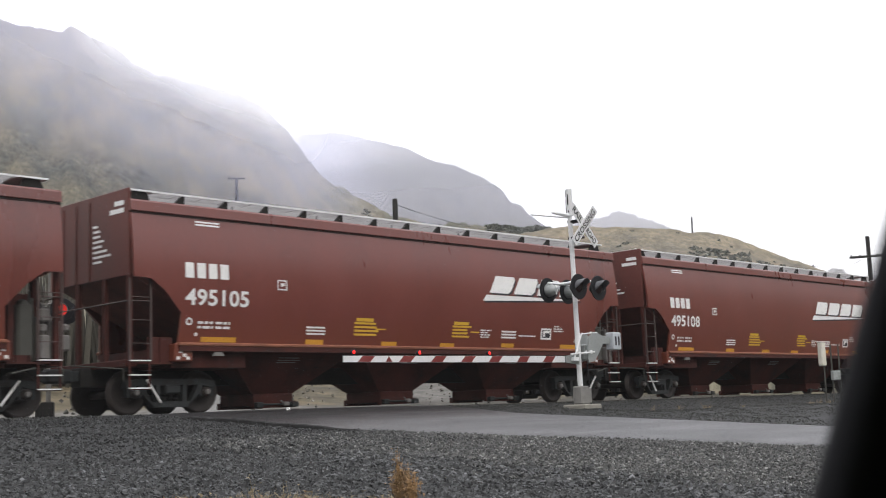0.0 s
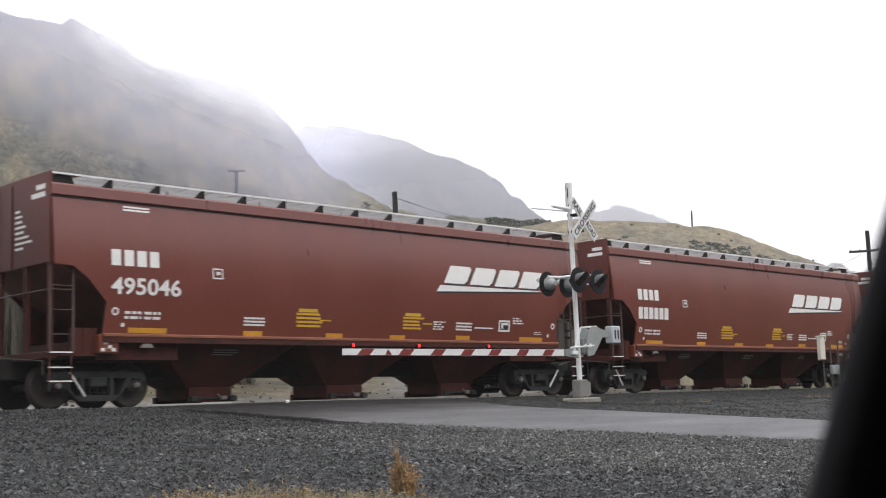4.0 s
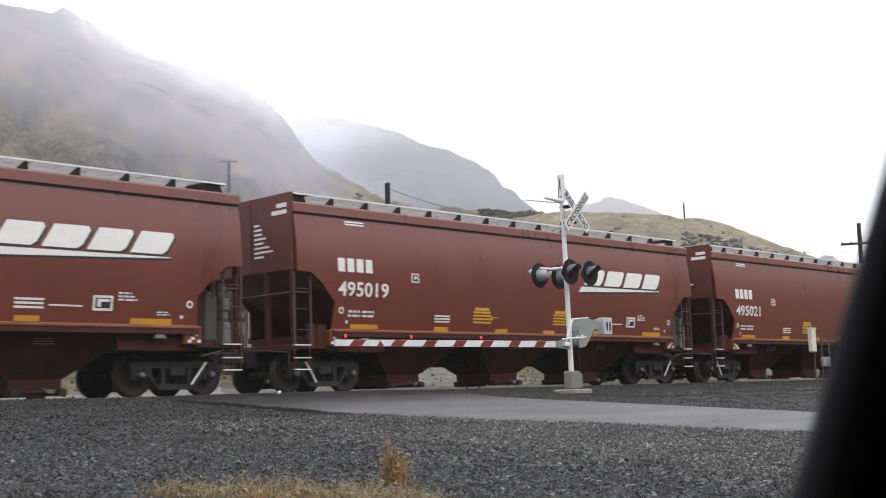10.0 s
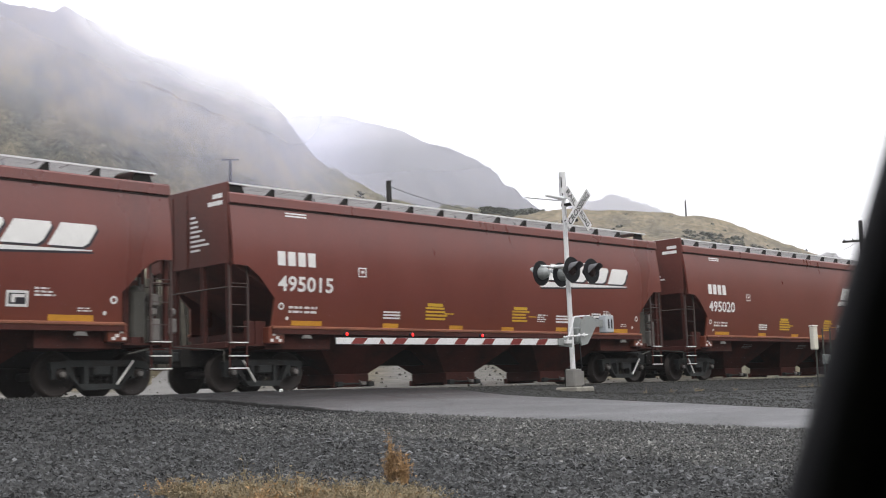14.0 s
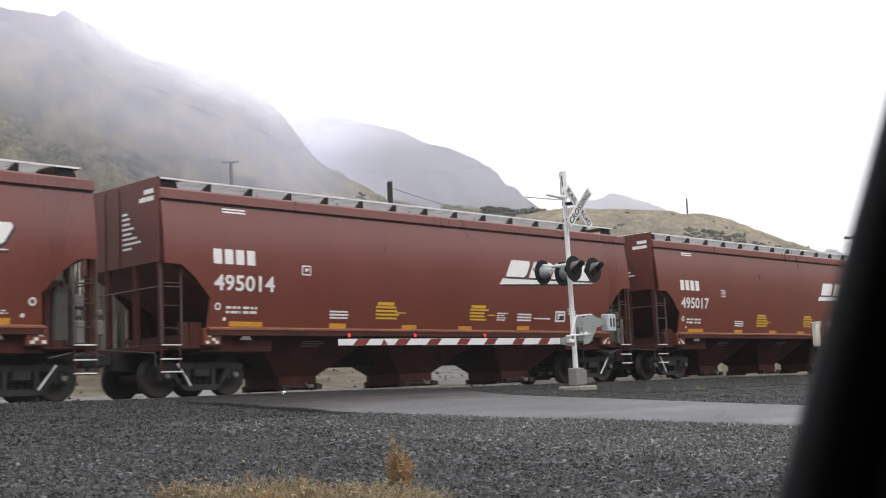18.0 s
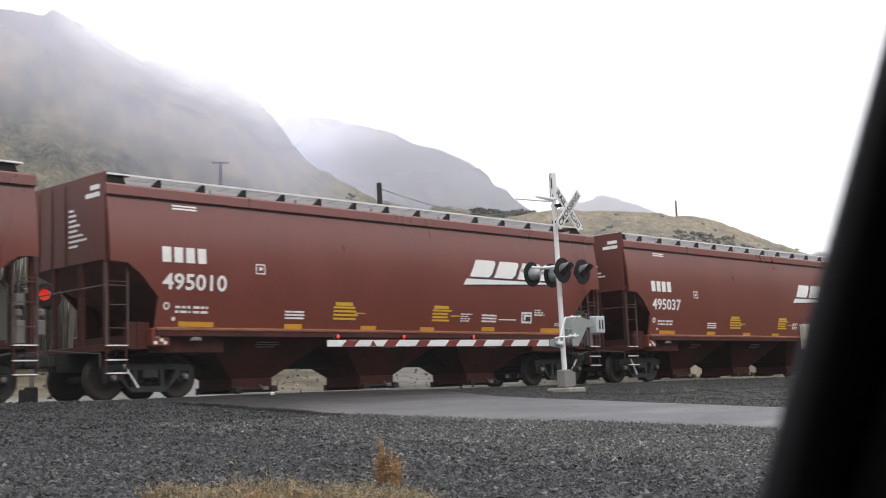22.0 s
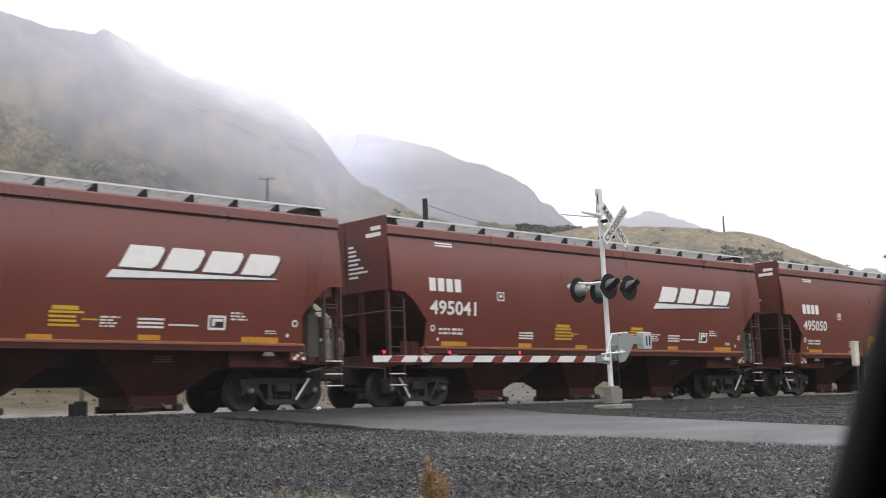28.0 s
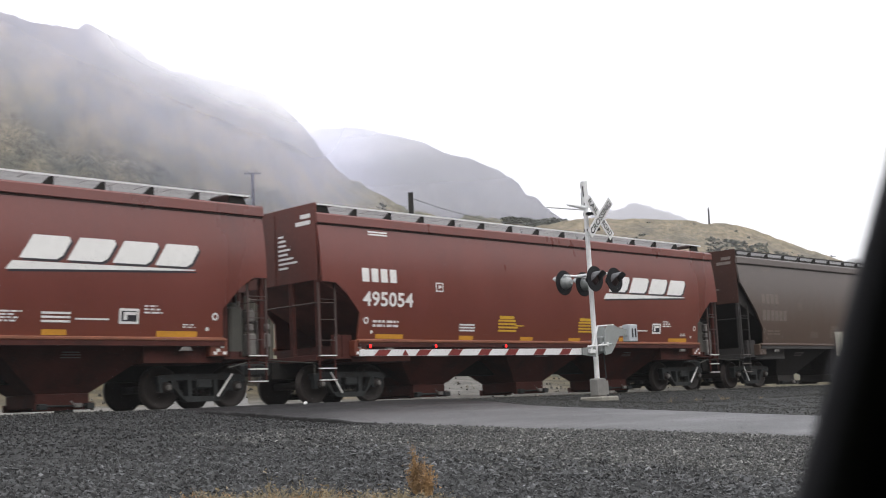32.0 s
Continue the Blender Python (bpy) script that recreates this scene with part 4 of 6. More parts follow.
        bm = bmesh.new()
        for x in (-0.52, 0.52):
            box(bm, c + x - 0.09, c + x + 0.09, -0.84, -0.715, 0.08, 0.2, 0.01)
        rod(bm, (c - 0.62, -0.76, 0.15), (c + 0.62, -0.76, 0.15), 0.022, 6)
        part("gate_shaft", bm, IRON, gate)
        bm = bmesh.new()
        box(bm, c + 0.17, c + 0.32, -0.86, -0.79, 0.11, 0.2, 0.012)
        rod(bm, (c + 0.2, -0.825, 0.13), (c + 0.08, -0.84, 0.24), 0.014, 6)
        part("gate_lock", bm, VALVE, gate, "pale worn lock of the discharge gate")
    bm = bmesh.new()
    box(bm, -0.35, LONG + 0.35, -0.18, 0.18, 0.62, 1.02, 0.01)
    part("centre_sill", bm, GRIME, car)
    # ends: platform, posts, ladders, steps, couplers, brake gear
    for k, e in ((1, 0.0), (-1, LONG)):
        X = lambda u: e + k * u
        bm = bmesh.new()
        a, b = sorted((X(-0.1), X(0.16)))
        box(bm, a, b, -1.55, 1.55, 0.98, 1.12, 0.01)
        a, b = sorted((X(0.16), X(1.05)))
        box(bm, a, b, -1.5, 1.5, 1.03, 1.07)
        a, b = sorted((X(1.05), X(2.98)))
        box(bm, a, b, -1.45, 1.45, 0.96, 1.39)
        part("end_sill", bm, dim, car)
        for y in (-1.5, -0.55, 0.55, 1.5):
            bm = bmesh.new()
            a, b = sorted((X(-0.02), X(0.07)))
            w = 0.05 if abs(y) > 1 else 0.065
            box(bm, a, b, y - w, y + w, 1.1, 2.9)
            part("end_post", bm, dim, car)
        bm = bmesh.new()
        for u in (-0.06, 0.44):
            a, b = sorted((X(u), X(u + 0.04)))
            box(bm, a, b, -1.63, -1.59, 1.1, 2.8)
        for z in np.arange(1.45, 2.8, 0.48):
            rod(bm, (X(-0.04), -1.62, z), (X(0.47), -1.62, z), 0.01, 6)
        part("ladder", bm, STILE if main is BROWN else dim, car)
        bm = bmesh.new()
        for u in (-0.04, 0.42):
            a, b = sorted((X(u), X(u + 0.03)))
            box(bm, a, b, -1.6, -1.57, 0.5, 1.1)
        a, b = sorted((X(-0.01), X(0.42)))
        box(bm, a, b, -1.6, -1.57, 0.5, 0.52)
        step = part("stirrup_step", bm, dim, car)
        for z in (0.52, 0.79, 1.085):
            bm = bmesh.new()
            a, b = sorted((X(-0.04), X(0.45)))
            box(bm, a, b, -1.63, -1.56, z, z + 0.025)
            part("tread", bm, WHITE if main is BROWN else FADED, step, "white-painted step edge" if main is BROWN else "")
        bm = bmesh.new()
        a, b = sorted((X(0.5), X(1.1)))
        box(bm, a, b, -1.42, -1.38, 1.075, 1.6 if k > 0 else 1.2)
        for u in (0.52, 0.78):
            a, b = sorted((X(u), X(u + 0.05)))
            box(bm, a, b, -1.46, -1.42, 1.075, 1.6 if k > 0 else 1.2)
        part("side_plate", bm, dim, car, "ribbed brown plate under the slope sheet" if main is BROWN else "")
        bm = bmesh.new()
        a, b = sorted((X(1.02), X(1.47)))
        box(bm, a, b, -1.63, -1.35, 1.08, 1.46, 0.02)
        pad = part("jacking_pad", bm, main, car)
        bm = bmesh.new()
        for u, z in ((1.06, 1.12), (1.12, 1.26), (1.2, 1.34), (1.3, 1.12), (1.34, 1.33), (1.22, 1.18)):
            a, b = sorted((X(u), X(u + 0.09)))
            bm.faces.new([bm.verts.new(p) for p in ((a, -1.637, z), (b, -1.637, z), (b, -1.637, z + 0.065), (a, -1.637, z + 0.065))])
        tagged(part("stencil", bm, ink, pad), kind="stuff")
        bm = bmesh.new()
        a, b = sorted((X(-0.55), X(-0.05)))
        box(bm, a, b, -0.11, 0.11, 0.74, 0.96, 0.02)
        a, b = sorted((X(-0.82), X(-0.5)))
        box(bm, a, b, -0.16, 0.14, 0.7, 1.0, 0.05)
        part("coupler", bm, IRON, car, "rusty knuckle coupler")
        bm = bmesh.new()
        rod(bm, (X(-0.12), -1.5, 0.93), (X(-0.62), -0.3, 1.06), 0.016, 6)
        rod(bm, (X(-0.12), -1.5, 0.93), (X(-0.12), -1.5, 0.66), 0.014, 6)
        part("uncoupling_lever", bm, TANK, car, "grey uncoupling lever")
        if k < 0:
            bm = bmesh.new()
            rod(bm, (X(0.45), -1.5, 0.95), (X(0.95), -1.52, 0.84), 0.018, 6)
            part("pipe", bm, TANK, car)
        bm = bmesh.new()
        rod(bm, (X(-0.03), -1.58, 2.33), (X(-0.03), 1.5, 2.33), 0.016, 6)
        rod(bm, (X(0.48), -1.6, 2.33), (X(-0.03), -1.58, 2.33), 0.016, 6)
        part("handrail", bm, STILE if main is BROWN else dim, car)
        bm = bmesh.new()
        rod(bm, (X(0.62), -1.2, 0.72), (X(0.98), -1.16, 0.24), 0.024, 6)
        part("brake_rod", bm, WHITE, car, "pale diagonal brake rod")
        bm = bmesh.new()
        ring = [[bm.verts.new((X(1.36) + math.cos(i * math.tau / 16) * r, -1.606 - bulge(1.93 + math.sin(i * math.tau / 16) * r), 1.93 + math.sin(i * math.tau / 16) * r)) for i in range(16)] for r in (0.045, 0.085)]
        for i in range(16):
            bm.faces.new((ring[0][i], ring[0][(i + 1) % 16], ring[1][(i + 1) % 16], ring[1][i]))
        part("disc_mark", bm, ink, car)
        bm = bmesh.new()
        flat(bm, [(X(1.55) + 0.045 * math.cos(i * math.tau / 10), 1.66 + 0.045 * math.sin(i * math.tau / 10)) for i in range(10)], 0.007)
        part("dot_mark", bm, ink, car)
        bm = bmesh.new()
        a, b = sorted((X(1.95), X(2.25)))
        prism(bm, [(a, 1.2), (b, 1.2), (b - 0.06, 1.28), (a + 0.06, 1.28)], -1.69, -1.64)
        part("jack_plate", bm, VALVE, car, "small pale plate under the sill")
        truck(car, X(1.3), k)
    bm = bmesh.new()
    box(bm, LONG - 0.75, LONG - 0.4, -1.36, -1.06, 1.09, 2.2, 0.05)
    lathe(bm, [(2.19, 0.13), (2.27, 0.1), (2.3, 0.04)], (LONG - 0.58, -1.2, 0), "Z", 12)
    part("air_reservoir", bm, TANK, car, "grey-green upright air tank")
    bm = bmesh.new()
    box(bm, LONG - 0.97, LONG - 0.85, -1.4, -1.25, 1.09, 2.3)
    part("brace_post", bm, dim, car)
    bm = bmesh.new()
    box(bm, LONG - 1.3, LONG - 1.0, -1.3, -1.1, 1.21, 2.1, 0.06)
    part("auxiliary_reservoir", bm, TANK, car, "grey-green second air tank")
    bm = bmesh.new()
    for u, r, z1 in ((0.36, 0.022, 2.5), (0.3, 0.03, 2.35), (0.06, 0.025, 2.6), (-0.06, 0.02, 2.2)):
        rod(bm, (LONG - u, -1.05, 1.09), (LONG - u, -1.05, z1), r, 6)
    part("riser_pipe", bm, VALVE, car, "pale upright air pipes")
    bm = bmesh.new()
    box(bm, LONG - 0.42, LONG - 0.02, -0.5, 0.4, 1.09, 2.5, 0.03)
    part("equipment_box", bm, END_LIFTED if main is BROWN else dim, car)
    bm = bmesh.new()
    box(bm, LONG - 0.3, LONG - 0.12, -1.42, -1.2, 1.86, 2.12, 0.03)
    box(bm, LONG - 0.28, LONG - 0.14, -1.4, -1.22, 1.66, 1.82, 0.03)
    box(bm, LONG - 0.3, LONG - 0.1, -1.44, -1.2, 1.12, 1.6, 0.03)
    part("brake_valve", bm, VALVE, car, "pale grey brake valves")
    bm = bmesh.new()
    box(bm, LONG + 0.16, LONG + 0.4, -1.3, -1.1, 1.3, 1.62, 0.03)
    box(bm, LONG + 0.24, LONG + 0.38, -1.32, -1.14, 1.68, 1.84, 0.04)
    box(bm, LONG + 0.05, LONG + 0.2, -1.26, -1.14, 1.1, 1.9, 0.01)
    part("hand_brake_box", bm, VALVE, car, "pale grey hand brake gear")
    bm = bmesh.new()
    for y, z in ((-1.2, 1.95), (-1.1, 2.15)):
        rod(bm, (LONG - 1.2, y, z - 0.25), (LONG - 0.3, y, z), 0.025, 6)
        rod(bm, (LONG - 0.3, y, z), (LONG - 0.3, y, 1.1), 0.025, 6)
    part("brake_pipe", bm, TANK, car)
    bm = bmesh.new()
    lathe(bm, [(-0.01, 0.24), (0.0, 0.26), (0.02, 0.26), (0.03, 0.24)], (LONG + 0.12, -0.7, 1.95), "X", 18)
    part("brake_wheel", bm, TANK, car)
    # lettering and marks on the near side
    if logo:
        for lift, off, mat, nm in ((0.004, 0.045, NAVY, "logo_edge"), (0.009, 0.0, WHITE, "logo")):
            bm = bmesh.new()
            for i in range(4):
                x0 = 10.9 + i * 0.985 + off
                slant(bm, x0, x0 + 0.84, 2.96 - off, 3.43 - off, 0.3, lift)
            flat(bm, [(10.62 + off, 2.73 - off), (14.8 + off, 2.885 - off), (14.83 + off, 2.91 - off), (10.76 + off, 2.9 - off)], lift)
            part(nm, bm, mat, car, "white slanted logo with a tapered bar below" if nm == "logo" else "")
    bm = bmesh.new()
    for i in range(4):
        x0 = 1.24 + i * 0.3
        strip(bm, x0, 2.86, x0 + 0.22, 3.19)
    part("reporting_mark", bm, ink, car)
    for x0, z0, x1, z1, n, rag, mat in ((1.58, 1.74, 1.98, 1.94, 2, 0.1, ink), (2.04, 1.74, 2.46, 1.94, 2, 0.1, ink), (4.57, 1.68, 5.16, 1.9, 3, 0.05, ink),
                                        (6.05, 1.68, 6.88, 2.04, 4, 0.25, GOLD), (9.45, 1.7, 10.2, 2.04, 4, 0.25, GOLD), (10.54, 1.72, 11.05, 1.96, 4, 0.45, ink),
                                        (11.38, 1.71, 12.0, 1.95, 3, 0.05, ink), (12.09, 1.78, 12.82, 1.84, 1, 0.0, ink), (13.62, 1.93, 14.12, 2.13, 3, 0.4, ink), (1.57, 3.99, 2.2, 4.12, 2, 0.05, ink),
                                        (14.55, 1.66, 14.9, 1.76, 2, 0.3, ink)):
        bm = bmesh.new()
        if mat is GOLD:
            strip(bm, x0 + 0.06, z1 + 0.02, x0 + 0.62, z1 + 0.1)
        lines(bm, x0, z0, x1, z1, n, rag, rng, 0.55, (0.06, 0.2) if x1 - x0 < 0.52 and mat is not GOLD else None)
        if mat is GOLD:
            strip(bm, x0 + 0.7, 1.87, x0 + 1.04, 1.9)
        tagged(part("stencil", bm, mat if logo else GHOST, car), kind="stuff")
    for x0, z0, x1, z1 in ((13.05, 1.74, 13.5, 2.05), (3.7, 2.7, 3.97, 2.93)):
        bm = bmesh.new()
        e = 0.05 if x0 > 9 else 0.028
        for a in ((x0, z0, x1, z0 + e), (x0, z1 - e, x1, z1), (x0, z0 + e, x0 + e, z1 - e), (x1 - e, z0 + e, x1, z1 - e)):
            strip(bm, *a)
        strip(bm, x0 + 0.1, z0 + 0.08, x0 + 0.1 + 1.6 * e, z1 - 0.07)
        strip(bm, x0 + 0.1 + 1.6 * e, z1 - 0.13, x1 - 0.07, z1 - 0.07)
        frame_mark = part("stencil_frame", bm, ink, car)
        if x0 > 9 and logo:
            bm = bmesh.new()
            strip(bm, x0 + 0.02, z0 + 0.02, x1 - 0.02, z1 - 0.02, 0.003)
            part("dark_field", bm, NAVY, frame_mark)
    if logo:
        for x0, z0, x1, z1 in ((1.68, 1.5, 2.6, 1.61), (4.57, 1.48, 5.1, 1.6), (6.96, 1.48, 7.48, 1.59), (9.03, 1.48, 9.55, 1.58), (11.4, 1.5, 11.92, 1.61), (13.93, 1.49, 14.92, 1.61)):
            bm = bmesh.new()
            strip(bm, x0, z0, x1, z1, 0.008)
            part("reflector", bm, YELLOW, car, "yellow reflective strip")
    bm = bmesh.new()
    for i, (w, z) in enumerate(((0.5, 4.36), (0.75, 4.2))):
        bm.faces.new([bm.verts.new((-0.036, -1.4 + 0.75 * y, z + q)) for y, q in ((w, 0), (0, 0), (0, 0.1), (w, 0.1))])
    for i in range(8):
        w = (0.35, 0.5, 0.5, 0.75, 0.6, 0.95, 1.2, 0.6)[i]
        z = 4.0 - i * 0.11
        bm.faces.new([bm.verts.new((-0.036, -0.15 - 0.6 * y, z + q)) for y, q in ((w, 0), (0, 0), (0, 0.05), (w, 0.05))])
    tagged(part("end_stencil", bm, ink, car), kind="stuff")
    return car


def number_part(car, text, ink):
    """The car's number on its side."""
    bm = bmesh.new()
    if text:
        pts, faces = writing(text)
        vs = []
        for u, w in pts:
            z = 2.27 + 0.36 * w
            vs.append(bm.verts.new((1.24 + 1.66 * u, -1.608 - bulge(z), z)))
        for f in faces:
            bm.faces.new([vs[i] for i in f])
    else:
        for i in range(6):
            strip(bm, 1.24 + i * 0.28, 2.27, 1.46 + i * 0.28, 2.63)
    part("car_number", bm, ink, car)


NUMBERS = ("|495105|495108|495112|495114|495117|495046||495076|495096|495100|495099|495001|495022|495019|495021|495023|495008|495007|495015|495020||"
           "495016|495013|495014|495017|495012|495004|495011|495010|495037|495031|495034|495033|495028||495045|495041|495050|495030|495047|495051|495054").split("|")
BROWN_LABEL = "brown steel covered hopper car with white lettering"
first = hopper_car("hopper_car", BROWN_LABEL, BROWN, BROWN_SHADE, WHITE, CUT, COVER, GALV, True)
TRAIN = [first]
for i in range(1, len(NUMBERS)):
    TRAIN.append(copy_thing(first, pose(0, 0, 0)))
last = hopper_car("hopper_car", "weathered grey covered hopper car with faded lettering", GREY_CAR, GREY_DIM, GHOST, GREY_CUT, GREY_DIM, GREY_DIM, False)
TRAIN += [last, copy_thing(last, pose(0, 0, 0))]
for i, car in enumerate(TRAIN):
    if i < len(NUMBERS):
        number_part(car, NUMBERS[i], WHITE)
        if NUMBERS[i]:
            tagged(car, "brown steel covered hopper car numbered %s in white" % NUMBERS[i])
    else:
        number_part(car, "", GHOST)


# ---- the crossing signal ----
MX, MY, MZ = 23.2, 18.0, -0.2


def crossing_signal(place, label, lit=(), steel=MAST, footing=CONCRETE):
    """lit names the lamps that glow, by their place along the light arm and the way they face."""
    sig = thing("crossing_signal", label, "crossing signal", place, "crossing signals")
    bm = bmesh.new()
    box(bm, -0.32, 0.38, -0.32, 0.32, -0.25, 0.07, 0.03)
    part("foundation", bm, footing, sig, "weathered concrete footing")
    bm = bmesh.new()
    rod(bm, (0, 0, 0.05), (-0.06, 0, 4.62), 0.064, 16, 0.056)
    part("mast", bm, steel, sig, smooth=False)
    bm = bmesh.new()
    rod(bm, (-0.06, 0, 4.6), (-0.07, 0, 5.24), 0.085, 14)
    cap = part("mast_sleeve", bm, steel, sig)
    bm = bmesh.new()
    for a0, a1, z0, z1 in ((138, 160, 4.66, 4.98), (140, 164, 5.06, 5.2), (186, 206, 4.86, 5.12), (196, 212, 4.66, 4.72)):
        ring = [[bm.verts.new((-0.066 + 0.0875 * math.cos(radians(a0 + (a1 - a0) * i / 4)), 0.0875 * math.sin(radians(a0 + (a1 - a0) * i / 4)), z)) for i in range(5)] for z in (z0, z1)]
        for i in range(4):
            bm.faces.new((ring[0][i], ring[0][i + 1], ring[1][i + 1], ring[1][i]))
    part("bar_mark", bm, BLACK, cap)
    bm = bmesh.new()
    box(bm, -0.15, 0.17, -0.14, 0.14, 0.07, 0.5, 0.03)
    box(bm, 0.1, 0.3, -0.1, 0.12, 0.1, 0.44, 0.02)
    part("base_housing", bm, GRIME if lit else CASTING, sig, "grimy cast junction base" if lit else "grey cast junction base")
    # crossbuck
    for k, (roll, word, off) in enumerate(((45, "RAILROAD", 0.0), (-45, "CROSSING", -0.016))):
        bm = bmesh.new()
        box(bm, -0.63, 0.63, -0.006, 0.006, -0.115, 0.115)
        m = pose(0.05, -0.33 + off, 4.33, 0, roll, 0)
        blade = part("crossbuck_blade", bm, SIGN, sig, "white sign blade with black letters", at=m)
        spans = [(word[:4], -0.56, -0.13), (word[4:], 0.13, 0.56)] if k == 0 else [(word, -0.56, 0.56)]
        for text, x0, x1 in spans:
            pts, faces = writing(text)
            bm = bmesh.new()
            vs = [bm.verts.new((x0 + (x1 - x0) * u, -0.011, -0.075 + 0.15 * w)) for u, w in pts]
            for f in faces:
                bm.faces.new([vs[i] for i in f])
            part("letters", bm, BLACK, blade)
    for z in (4.05, 4.45):
        bm = bmesh.new()
        box(bm, -0.1, 0.08, -0.31, 0.07, z - 0.03, z + 0.03, 0.008)
        part("sign_bracket", bm, BLACK, sig)
    bm = bmesh.new()
    rod(bm, (-0.06, 0, 4.55), (-1.5, 0.02, 4.5), 0.018, 8)
    rod(bm, (-0.06, 0, 4.6), (-0.75, 0, 4.62), 0.05, 10, 0.03)
    part("side_arm", bm, MAST, sig, "thin pale side arm")
    # flashing light units
    bm = bmesh.new()
    for y in (-0.3, 0.42):
        rod(bm, (-0.5, y, 2.98), (0.46, y, 2.98), 0.03, 10)
    rod(bm, (-0.02, -0.34, 2.98), (-0.02, 0.46, 2.98), 0.04, 10)
    part("light_arm", bm, steel, sig)
    for x in (-0.4, 0.36):
        for y, way in ((-0.36, -1), (0.46, 1)):
            bm = bmesh.new()
            lathe(bm, [(-0.01, 0.3), (0.0, 0.305), (0.012, 0.3)], (x, y + way * 0.06, 2.82), "Y", 24)
            disc = part("light_background", bm, BLACK, sig)
            bm = bmesh.new()
            lathe(bm, [(way * 0.06, 0.16), (0, 0.16), (-way * 0.1, 0.13), (-way * 0.18, 0.06)], (x, y, 2.82), "Y", 16)
            part("housing", bm, BOXGREY if way > 0 and not lit else BLACK, disc, "pale light housing" if way > 0 and not lit else "")
            bm = bmesh.new()
            lathe(bm, [(way * 0.07, 0.15), (way * 0.1, 0.1), (way * 0.115, 0.03)], (x, y, 2.82), "Y", 16)
            part("lens", bm, DULL_LAMP if (x, way) in lit else LENS, disc, "glowing red lens" if (x, way) in lit else "dark red lens")
            bm = bmesh.new()
            n = 14
            rows = []
            for d, r, lo in ((0.07, 0.165, -20), (0.3, 0.175, 35)):
                rows.append([])
                for i in range(n + 1):
                    a = radians(lo + (180 - 2 * lo) * i / n)
                    rows[-1].append((bm.verts.new((x + math.cos(a) * r, y + way * d, 2.82 + math.sin(a) * r)), bm.verts.new((x + math.cos(a) * (r - 0.008), y + way * d, 2.82 + math.sin(a) * (r - 0.008)))))
            for i in range(n):
                for q in (0, 1):
                    bm.faces.new((rows[0][i][q], rows[0][i + 1][q], rows[1][i + 1][q], rows[1][i][q]))
            part("visor", bm, BOXGREY if way > 0 else VISOR, disc)
    return sig


crossing_signal(pose(MX, MY, MZ), "silver railroad crossing mast with crossbuck sign and flashing lights")
crossing_signal(pose(15.55, 29.3, land_z(15.55, 29.3) + 0.2, 0, 0, 144), "dull weathered crossing mast beyond the track with a glowing red lamp", {(-0.4, 1)}, DULL_MAST, GRIME)


